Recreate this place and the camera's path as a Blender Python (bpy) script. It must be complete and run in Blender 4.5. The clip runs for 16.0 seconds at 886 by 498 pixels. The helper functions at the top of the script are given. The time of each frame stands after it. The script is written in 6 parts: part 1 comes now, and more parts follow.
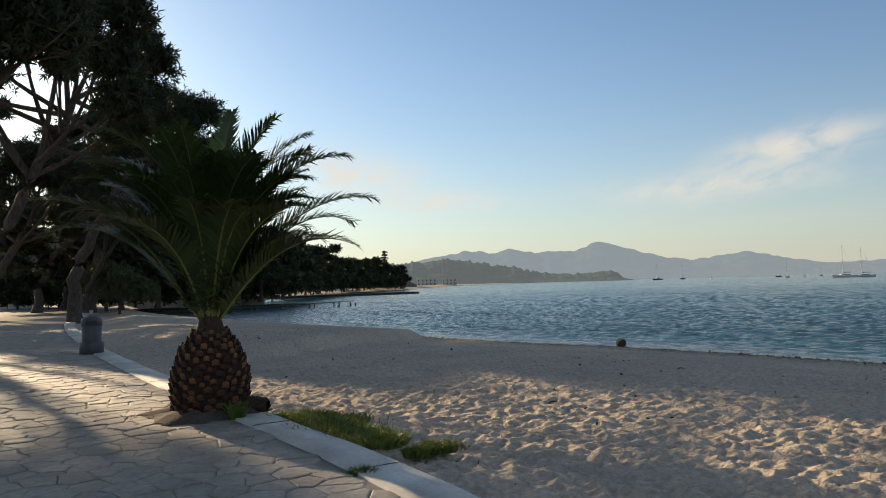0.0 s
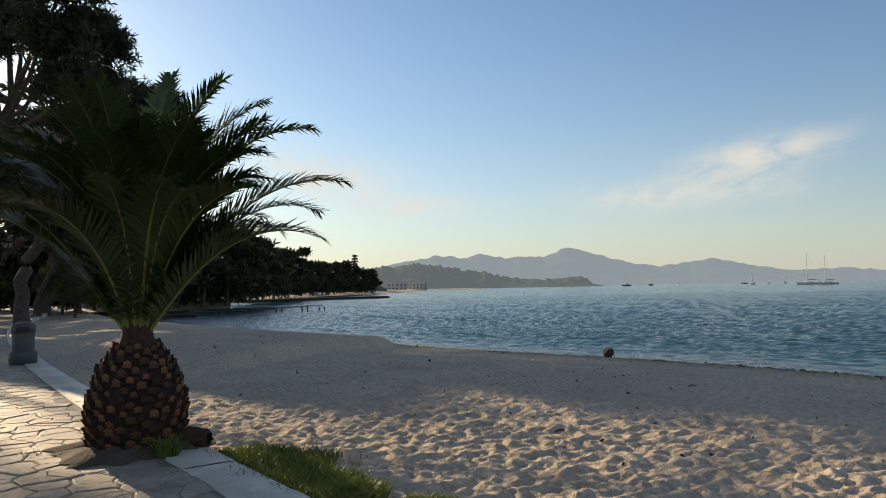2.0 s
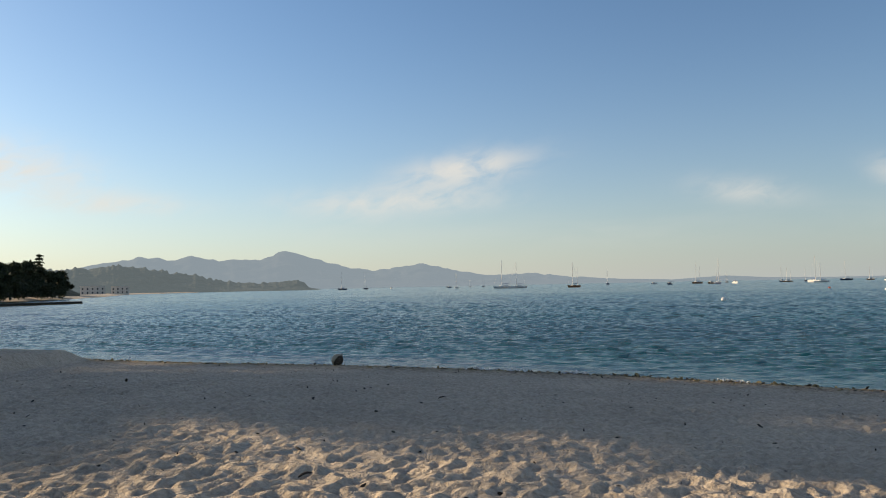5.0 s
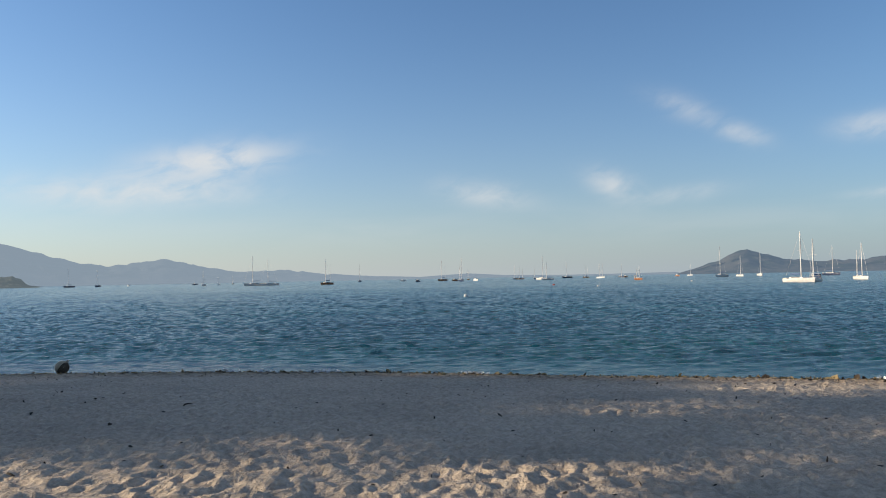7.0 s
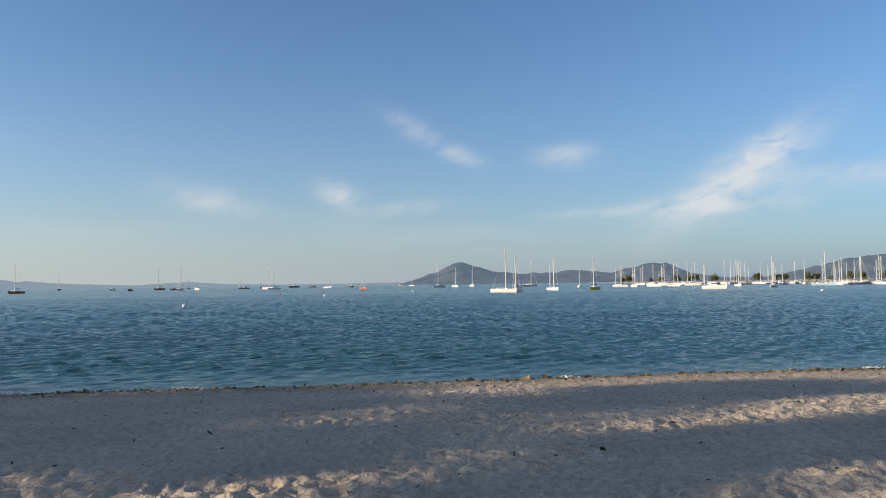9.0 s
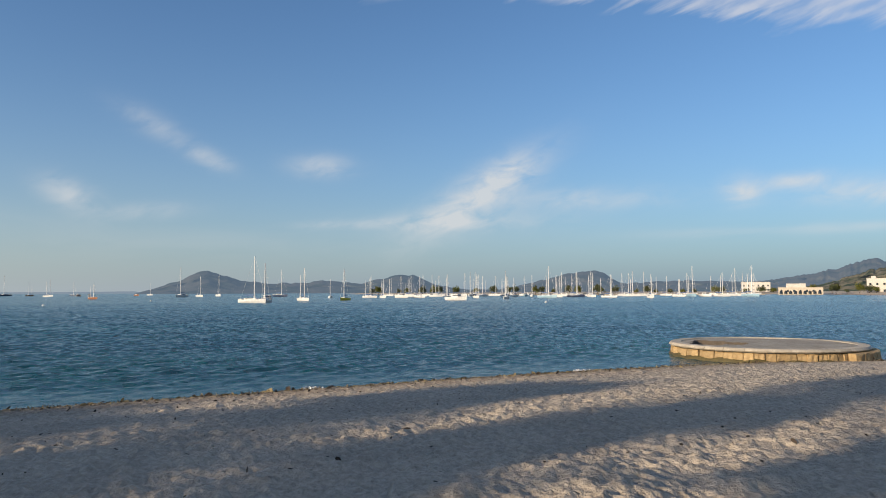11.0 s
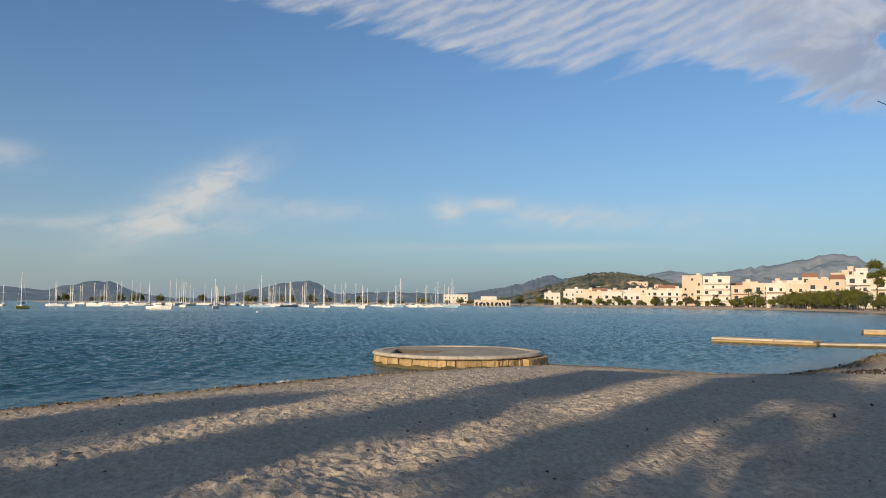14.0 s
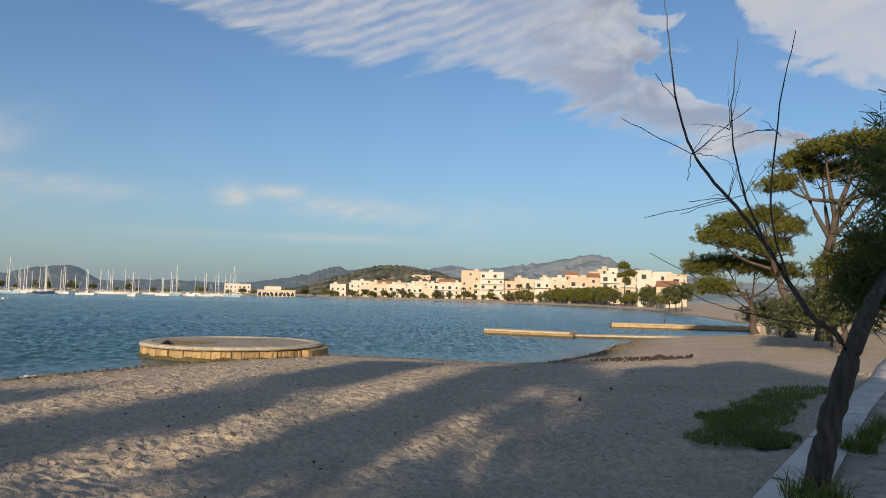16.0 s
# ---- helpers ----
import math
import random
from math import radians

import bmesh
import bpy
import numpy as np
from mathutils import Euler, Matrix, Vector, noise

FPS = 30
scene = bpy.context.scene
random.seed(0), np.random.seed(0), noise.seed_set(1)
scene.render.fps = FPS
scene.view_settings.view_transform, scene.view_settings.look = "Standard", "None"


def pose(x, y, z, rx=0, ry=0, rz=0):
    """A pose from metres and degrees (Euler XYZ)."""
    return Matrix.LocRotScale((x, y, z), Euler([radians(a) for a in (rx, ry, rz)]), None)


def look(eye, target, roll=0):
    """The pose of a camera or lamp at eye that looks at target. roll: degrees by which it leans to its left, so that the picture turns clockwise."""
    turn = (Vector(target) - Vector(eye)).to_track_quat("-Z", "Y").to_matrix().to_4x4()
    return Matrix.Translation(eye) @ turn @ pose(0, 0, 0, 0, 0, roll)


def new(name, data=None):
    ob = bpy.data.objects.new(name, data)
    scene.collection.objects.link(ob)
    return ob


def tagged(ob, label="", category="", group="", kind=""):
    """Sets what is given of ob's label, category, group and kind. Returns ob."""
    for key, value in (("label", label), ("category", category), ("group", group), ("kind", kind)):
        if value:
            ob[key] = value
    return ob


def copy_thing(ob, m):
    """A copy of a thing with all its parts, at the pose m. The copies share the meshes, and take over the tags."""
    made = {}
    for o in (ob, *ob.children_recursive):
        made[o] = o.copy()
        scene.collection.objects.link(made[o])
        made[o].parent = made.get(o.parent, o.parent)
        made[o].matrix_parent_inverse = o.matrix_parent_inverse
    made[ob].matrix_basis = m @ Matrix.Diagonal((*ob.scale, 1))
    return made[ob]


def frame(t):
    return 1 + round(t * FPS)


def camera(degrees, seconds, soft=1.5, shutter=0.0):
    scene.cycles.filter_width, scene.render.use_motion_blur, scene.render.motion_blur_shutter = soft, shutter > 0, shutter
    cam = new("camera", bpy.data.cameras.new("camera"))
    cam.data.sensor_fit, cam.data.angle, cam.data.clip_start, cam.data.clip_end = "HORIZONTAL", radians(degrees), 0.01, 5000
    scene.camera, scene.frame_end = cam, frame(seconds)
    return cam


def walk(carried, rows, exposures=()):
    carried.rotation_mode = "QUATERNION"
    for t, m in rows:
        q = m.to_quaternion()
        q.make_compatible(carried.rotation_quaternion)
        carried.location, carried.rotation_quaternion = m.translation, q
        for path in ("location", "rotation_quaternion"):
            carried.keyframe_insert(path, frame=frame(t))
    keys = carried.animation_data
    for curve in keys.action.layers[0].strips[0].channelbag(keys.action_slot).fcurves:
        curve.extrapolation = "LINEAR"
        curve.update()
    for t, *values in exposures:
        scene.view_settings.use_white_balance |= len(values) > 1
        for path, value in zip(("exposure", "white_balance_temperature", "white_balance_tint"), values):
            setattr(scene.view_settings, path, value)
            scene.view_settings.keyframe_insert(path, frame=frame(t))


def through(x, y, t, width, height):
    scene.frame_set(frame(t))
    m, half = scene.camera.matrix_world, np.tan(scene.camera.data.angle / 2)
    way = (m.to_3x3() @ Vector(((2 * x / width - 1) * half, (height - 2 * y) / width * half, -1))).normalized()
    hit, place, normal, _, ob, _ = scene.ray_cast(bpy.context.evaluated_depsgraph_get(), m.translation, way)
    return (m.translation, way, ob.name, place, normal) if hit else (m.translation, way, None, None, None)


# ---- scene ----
cam = camera(63.3, 16.0, soft=1.0)
PATH = [
    (0, (0.0, 0.0, 1.541), (-0.001, 1.998, 1.637), -1.5),
    (0.5, (-0.049, 0.446, 1.525), (-0.025, 2.443, 1.626), -1.4),
    (1, (-0.133, 0.917, 1.52), (-0.084, 2.913, 1.622), -1.3),
    (1.5, (-0.17, 1.278, 1.525), (-0.098, 3.275, 1.624), -1.1),
    (2, (-0.173, 1.707, 1.537), (-0.092, 3.703, 1.644), -1.1),
    (2.5, (-0.215, 2.133, 1.533), (-0.117, 4.127, 1.654), -1.1),
    (3, (-0.241, 2.514, 1.523), (-0.106, 4.505, 1.656), -1.2),
    (3.5, (-0.206, 2.931, 1.512), (0.051, 4.91, 1.643), -1.3),
    (4, (-0.15, 3.308, 1.503), (0.3, 5.253, 1.627), -1.3),
    (4.5, (-0.087, 3.542, 1.497), (0.567, 5.429, 1.61), -1.2),
    (7, (-0.052, 3.738, 1.527), (1.339, 5.173, 1.608), -1.1),
    (7.5, (-0.043, 3.715, 1.534), (1.478, 5.01, 1.619), -0.9),
    (8, (-0.017, 3.71, 1.538), (1.621, 4.854, 1.629), -0.7),
    (8.5, (-0.002, 3.679, 1.539), (1.735, 4.666, 1.633), -0.7),
    (9, (0.045, 3.674, 1.534), (1.863, 4.5, 1.63), -0.7),
    (9.5, (0.093, 3.672, 1.529), (1.978, 4.333, 1.626), -0.6),
    (10, (0.114, 3.657, 1.525), (2.05, 4.148, 1.629), -0.4),
    (12.5, (0.047, 3.464, 1.552), (2.028, 3.222, 1.692), -0.1),
    (13, (0.04, 3.458, 1.556), (2.003, 3.1, 1.702), 0.0),
    (13.5, (0.003, 3.443, 1.562), (1.94, 2.968, 1.711), 0.2),
    (14, (0.015, 3.396, 1.556), (1.916, 2.793, 1.705), 0.4),
    (14.5, (0.003, 3.369, 1.549), (1.855, 2.627, 1.692), 0.6),
    (15, (-0.003, 3.336, 1.542), (1.786, 2.451, 1.68), 1.0),
    (15.5, (0.002, 3.294, 1.542), (1.717, 2.275, 1.677), 1.3),
    (16, (-0.007, 3.27, 1.543), (1.638, 2.141, 1.677), 1.4),
]
EXPOSURES = [(0, 0.38, 7500, 10), (4, 0.38, 7400, 10), (7, 0.37, 6450, 10), (10, 0.33, 6350, 10), (12.5, 0.10, 6400, 10), (16, 0.10, 6850, 10)]
walk(cam, [(t, look(eye, target, roll)) for t, eye, target, roll in PATH], EXPOSURES)

# ---- world, sun ----
SUN_AZ, SUN_EL = 38.0, 15.0   # degrees left of +y, above the horizon
sun_way = Vector((-math.sin(radians(SUN_AZ)) * math.cos(radians(SUN_EL)), math.cos(radians(SUN_AZ)) * math.cos(radians(SUN_EL)), math.sin(radians(SUN_EL))))
sun = new("sun", bpy.data.lights.new("sun", "SUN"))
sun.data.energy, sun.data.angle, sun.data.color = 5.0, radians(0.6), (1.0, 0.81, 0.58)
sun.matrix_world = look(sun_way * 100, (0, 0, 0))

world = bpy.data.worlds.new("sky")
scene.world = world
world.use_nodes = True
WN, WL = world.node_tree.nodes, world.node_tree.links


def wnode(kind, *values, op=None):
    n = WN.new(kind)
    if op:
        n.operation = op
    for i, v in enumerate(values):
        if v is None:
            continue
        if isinstance(v, bpy.types.NodeSocket):
            WL.new(v, n.inputs[i])
        else:
            n.inputs[i].default_value = v
    return n


def wmath(op, *values):
    return wnode("ShaderNodeMath", *values, op=op).outputs[0]


sky = WN.new("ShaderNodeTexSky")
sky.sky_type, sky.sun_disc = "NISHITA", False
sky.sun_elevation, sky.sun_rotation = radians(SUN_EL), radians(-SUN_AZ)
sky.air_density, sky.dust_density, sky.ozone_density = 1.0, 0.5, 2.5
SKY_STRENGTH = 0.11
back = WN["Background"]
way = WN.new("ShaderNodeTexCoord").outputs["Generated"]
xyz = wnode("ShaderNodeSeparateXYZ", way).outputs
azim = wmath("DEGREES", wmath("ARCTAN2", wmath("MULTIPLY", xyz[0], -1.0), xyz[1]))
elev = wmath("DEGREES", wmath("ARCSINE", xyz[2]))
flat = wnode("ShaderNodeCombineXYZ", azim, elev).outputs[0]


def wisps(scale, stretch, rise, detail, lo, hi, seed):
    """Streaked noise over azimuth and elevation, 0 to 1."""
    m = wnode("ShaderNodeMapping", flat)
    m.vector_type = "TEXTURE"
    m.inputs["Rotation"].default_value = (0, 0, radians(rise))
    m.inputs["Scale"].default_value = (stretch / scale, 1 / scale, 1)
    m.inputs["Location"].default_value = (seed, seed * 1.7, 0)
    n = WN.new("ShaderNodeTexNoise")
    n.inputs["Scale"].default_value, n.inputs["Detail"].default_value, n.inputs["Roughness"].default_value = 1.0, detail, 0.55
    n.inputs["Distortion"].default_value = 0.5
    WL.new(m.outputs[0], n.inputs["Vector"])
    r = wnode("ShaderNodeMapRange", n.outputs["Fac"], lo, hi, 0.0, 1.0)
    r.interpolation_type = "SMOOTHSTEP"
    return r.outputs[0]


def puff(a, e, wide, tall, slope, amount):
    """A soft patch of cloud round one direction."""
    da = wmath("DIVIDE", wmath("SUBTRACT", azim, a), wide)
    de = wmath("DIVIDE", wmath("SUBTRACT", wmath("SUBTRACT", elev, e), wmath("MULTIPLY", wmath("SUBTRACT", azim, a), slope)), tall)
    q = wmath("ADD", wmath("MULTIPLY", da, da), wmath("MULTIPLY", de, de))
    return wmath("MULTIPLY", wmath("EXPONENT", wmath("MULTIPLY", q, -1.0)), amount)


def total(values):
    out = values[0]
    for v in values[1:]:
        out = wmath("ADD", out, v)
    return out


thin = total([puff(*p) for p in (
    (7, 8.8, 5.5, 1.8, 0.15, 1.2), (-26, 9.5, 4.5, 0.9, -0.1, 0.6), (-25, 6.7, 5.0, 0.8, 0.0, 0.5), (0, 6.4, 5, 0.8, 0.0, 0.8), (-16, 6.6, 5, 1.0, 0.0, 0.5), (-23, 7.6, 6.5, 1.7, -0.2, 0.60), (-28, 9.3, 4, 1.3, -0.15, 0.40),
    (-47.5, 6.6, 3.2, 0.9, 0.15, 0.75), (-57.5, 7.0, 1.8, 1.0, 0.3, 0.8), (-62.5, 6.0, 3.0, 0.6, -0.1, 0.45), (-63, 12.4, 2.2, 0.9, 0.4, 0.45), (-67, 10.2, 1.8, 0.7, 0.35, 0.6),
    (-75.5, 9.9, 2.3, 0.8, 0.0, 0.75), (-87.5, 7.4, 4.8, 1.7, -0.55, 1.15), (-90.5, 9.4, 2.2, 1.2, -0.3, 0.7), (-87, 5.6, 6.5, 0.8, 0.0, 0.6), (-96, 7.2, 6.5, 0.8, 0.0, 0.6), (-78.5, 5.4, 4.0, 0.35, -0.04, 0.6),
    (-107.9, 7.4, 1.2, 0.9, 0.0, 1.3), (-111.5, 7.9, 2.0, 0.5, -0.05, 1.0), (-117, 6.8, 5.0, 0.9, 0.05, 0.9), (-127, 6.5, 6, 1.3, 0, 0.3))])
thin = wmath("MULTIPLY", thin, wisps(0.75, 2.2, -14, 7, 0.16, 0.70, 3.1))
haze_band = wmath("MULTIPLY", total([puff(-113, 4.4, 9, 0.35, 0.0, 0.5), puff(-50, 4.0, 60, 1.4, 0.0, 0.12)]), wisps(0.4, 5, 0, 3, 0.25, 0.7, 8.4))
# the high rippled bank: its lower edge by azimuth, its far end by elevation, and a second sheet beyond a blue gap


def edge_of(value, lo, hi, stops, span):
    """A piecewise line: value between lo and hi looked up among (place, result) stops, results from 0 to span."""
    f = wnode("ShaderNodeMapRange", value, lo, hi, 0.0, 1.0).outputs[0]
    r = WN.new("ShaderNodeValToRGB")
    while len(r.color_ramp.elements) < len(stops):
        r.color_ramp.elements.new(0.5)
    for e, (p, v) in zip(r.color_ramp.elements, stops):
        e.position, e.color = (p - lo) / (hi - lo), (v / span,) * 3 + (1,)
    WL.new(f, r.inputs[0])
    return wmath("MULTIPLY", r.outputs[0], span)


def soft_step(value, lo, hi):
    r = wnode("ShaderNodeMapRange", value, lo, hi, 0.0, 1.0)
    r.interpolation_type = "SMOOTHSTEP"
    return r.outputs[0]


west = wmath("MULTIPLY", azim, -1.0)
frayed = wmath("SUBTRACT", wisps(0.55, 4.5, -17, 5, 0.25, 0.75, 5.0), 0.5)
puffed = wmath("SUBTRACT", wisps(0.5, 1.8, 4, 5, 0.25, 0.75, 7.7), 0.5)
low_edge = edge_of(west, 88.0, 160.0, ((90, 23.5), (101, 21.0), (109, 19.4), (118, 17.6), (122, 18.0), (126, 18.0), (129, 16.8), (134, 15.0), (140, 12.6), (146, 10.6), (151, 10.3), (154, 12.0)), 30.0)
far_end = edge_of(elev, 9.0, 30.0, ((10, 151.5), (12, 151.3), (13.8, 148.2), (15, 144.6), (17.3, 141.3), (19.7, 141.4), (22, 141.0), (29, 138.0)), 200.0)
second_edge = edge_of(west, 144.0, 172.0, ((145, 24.0), (147, 20.4), (149.3, 18.0), (153, 15.2), (156.6, 13.8), (170, 12.0)), 30.0)
main_bank = wmath("MULTIPLY", soft_step(wmath("ADD", wmath("SUBTRACT", elev, low_edge), wmath("MULTIPLY", frayed, 2.6)), -0.3, 1.5), soft_step(wmath("ADD", wmath("SUBTRACT", far_end, west), wmath("MULTIPLY", puffed, 5.0)), -0.4, 1.0))
second_bank = soft_step(wmath("ADD", wmath("SUBTRACT", elev, second_edge), wmath("MULTIPLY", puffed, 3.0)), -0.3, 1.6)
wave_map = wnode("ShaderNodeMapping", flat)
wave_map.inputs["Rotation"].default_value = (0, 0, radians(108))
wave = WN.new("ShaderNodeTexWave")
wave.wave_type, wave.bands_direction = "BANDS", "X"
for key, v in (("Scale", 0.34), ("Distortion", 7.0), ("Detail", 4.0), ("Detail Scale", 0.5), ("Detail Roughness", 0.6)):
    wave.inputs[key].default_value = v
WL.new(wave_map.outputs[0], wave.inputs["Vector"])
thick = soft_step(west, 122.0, 140.0)
ribs = wmath("ADD", wmath("MULTIPLY", soft_step(wave.outputs["Fac"], 0.05, 1.0), 0.22), wmath("MULTIPLY", wisps(0.8, 3.4, -18, 5, 0.3, 0.7, 1.3), 0.36))
solid = wmath("ADD", 0.72, wmath("MULTIPLY", wisps(0.35, 2.6, -8, 5, 0.28, 0.72, 2.3), 0.28))
body = wmath("ADD", wmath("MULTIPLY", wmath("ADD", ribs, 0.22), wmath("SUBTRACT", 1.0, thick)), wmath("MULTIPLY", solid, thick))
above = wnode("ShaderNodeMapRange", elev, 44.0, 30.0, 0.0, 1.0).outputs[0]
bank = wmath("MULTIPLY", wmath("MULTIPLY", wmath("MAXIMUM", main_bank, wmath("MULTIPLY", second_bank, 0.9)), above), body)
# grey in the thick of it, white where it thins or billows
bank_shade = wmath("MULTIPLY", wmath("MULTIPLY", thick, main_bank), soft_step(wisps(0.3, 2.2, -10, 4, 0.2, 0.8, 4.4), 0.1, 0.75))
bank_colour = wnode("ShaderNodeMixRGB", bank_shade, (5.3, 5.3, 5.5, 1), (2.9, 3.0, 3.5, 1)).outputs[0]
veil = wmath("MINIMUM", wmath("ADD", wmath("MULTIPLY", thin, 0.75), haze_band), 0.8)
CLOUD_THIN = (5.4, 5.4, 5.3, 1)
sun_side = wnode("ShaderNodeMapRange", wmath("COSINE", wmath("RADIANS", wmath("SUBTRACT", azim, SUN_AZ))), -0.9, 0.85, 0.0, 1.0).outputs[0]
haze_colour = wnode("ShaderNodeMixRGB", sun_side, (1.62, 2.28, 3.05, 1), (4.7, 4.75, 4.4, 1)).outputs[0]
haze_amount = wmath("MINIMUM", wmath("MULTIPLY", wmath("EXPONENT", wmath("MULTIPLY", wmath("MAXIMUM", elev, 0.0), -0.16)), 0.92), 1.0)
tint = WN.new("ShaderNodeMixRGB")
tint.blend_type, tint.inputs[0].default_value, tint.inputs[2].default_value = "MULTIPLY", 1.0, (0.77, 0.94, 1.11, 1)
WL.new(sky.outputs[0], tint.inputs[1])
hazed = wnode("ShaderNodeMixRGB", haze_amount, tint.outputs[0], haze_colour)
mix_a = wnode("ShaderNodeMixRGB", veil, hazed.outputs[0], CLOUD_THIN)
mix_b = wnode("ShaderNodeMixRGB", wmath("MULTIPLY", bank, 0.85), mix_a.outputs[0], bank_colour)
WL.new(mix_b.outputs[0], back.inputs[0])
back.inputs[1].default_value = SKY_STRENGTH


# ---- materials ----
def material(name, build, rough=0.8, metal=0.0, spec=0.5):
    """build(nodes, links, shader) wires the colour and relief of a Principled material."""
    m = bpy.data.materials.new(name)
    m.use_nodes = True
    s = m.node_tree.nodes["Principled BSDF"]
    s.inputs["Roughness"].default_value, s.inputs["Metallic"].default_value, s.inputs["Specular IOR Level"].default_value = rough, metal, spec
    build(m.node_tree.nodes, m.node_tree.links, s)
    return m


def noise_tex(nodes, links, scale, detail=4, rough=0.6, coord="Object", stretch=(1, 1, 1)):
    c = nodes.new("ShaderNodeTexCoord")
    mp = nodes.new("ShaderNodeMapping")
    mp.inputs["Scale"].default_value = stretch
    links.new(c.outputs[coord], mp.inputs[0])
    n = nodes.new("ShaderNodeTexNoise")
    n.inputs["Scale"].default_value, n.inputs["Detail"].default_value, n.inputs["Roughness"].default_value = scale, detail, rough
    links.new(mp.outputs[0], n.inputs["Vector"])
    return n


def ramp(nodes, links, fac, stops):
    r = nodes.new("ShaderNodeValToRGB")
    while len(r.color_ramp.elements) < len(stops):
        r.color_ramp.elements.new(0.5)
    for e, (p, c) in zip(r.color_ramp.elements, stops):
        e.position, e.color = p, (*c, 1)
    links.new(fac, r.inputs[0])
    return r.outputs[0]


def blend(nodes, links, fac, a, b, kind="MIX"):
    x = nodes.new("ShaderNodeMixRGB")
    x.blend_type = kind
    for i, v in enumerate((fac, a, b)):
        if isinstance(v, bpy.types.NodeSocket):
            links.new(v, x.inputs[i])
        else:
            x.inputs[i].default_value = v if i == 0 else (*v, 1)
    return x.outputs[0]


def bump(nodes, links, s, height, strength, distance, below=None):
    b = nodes.new("ShaderNodeBump")
    b.inputs["Strength"].default_value, b.inputs["Distance"].default_value = strength, distance
    links.new(height, b.inputs["Height"])
    if below:
        links.new(below, b.inputs["Normal"])
    links.new(b.outputs[0], s.inputs["Normal"])
    return b.outputs[0]


def two_tone(a, b, fine, coarse, relief=0.3, depth=0.01, vary=0.25, stretch=(1, 1, 1)):
    """Grain between two colours, larger stains, and a spread from piece to piece."""
    def build(nodes, links, s):
        n1 = noise_tex(nodes, links, fine, 5, stretch=stretch)
        n2 = noise_tex(nodes, links, coarse, 3)
        col = ramp(nodes, links, n1.outputs["Fac"], ((0.3, a), (0.7, b)))
        dark = ramp(nodes, links, n2.outputs["Fac"], ((0.3, (0.62, 0.60, 0.58)), (0.65, (1, 1, 1))))
        col = blend(nodes, links, 0.8, col, dark, "MULTIPLY")
        if vary:
            info = nodes.new("ShaderNodeObjectInfo")
            geo = nodes.new("ShaderNodeNewGeometry")
            add = nodes.new("ShaderNodeMath")
            add.operation = "ADD"
            links.new(info.outputs["Random"], add.inputs[0])
            links.new(geo.outputs["Random Per Island"], add.inputs[1])
            fr = nodes.new("ShaderNodeMath")
            fr.operation = "FRACT"
            links.new(add.outputs[0], fr.inputs[0])
            tone = ramp(nodes, links, fr.outputs[0], ((0.0, (1 - vary,) * 3), (1.0, (1 + vary * 0.4,) * 3)))
            col = blend(nodes, links, 1.0, col, tone, "MULTIPLY")
        links.new(col, s.inputs["Base Color"])
        bump(nodes, links, s, n1.outputs["Fac"], relief, depth)
    return build


def leafy(a, b, through):
    """Leaves: two greens by leaf, some light passing through."""
    def build(nodes, links, s):
        geo = nodes.new("ShaderNodeNewGeometry")
        n = noise_tex(nodes, links, 0.9, 3)
        f = nodes.new("ShaderNodeMath")
        f.operation = "MULTIPLY_ADD"
        links.new(geo.outputs["Random Per Island"], f.inputs[0])
        f.inputs[1].default_value = 0.6
        links.new(n.outputs["Fac"], f.inputs[2])
        col = ramp(nodes, links, f.outputs[0], ((0.3, a), (1.0, b)))
        links.new(col, s.inputs["Base Color"])
        t = nodes.new("ShaderNodeBsdfTranslucent")
        links.new(col, t.inputs[0])
        mixs = nodes.new("ShaderNodeMixShader")
        mixs.inputs[0].default_value = through
        links.new(s.outputs[0], mixs.inputs[1])
        links.new(t.outputs[0], mixs.inputs[2])
        links.new(mixs.outputs[0], nodes["Material Output"].inputs[0])
    return build


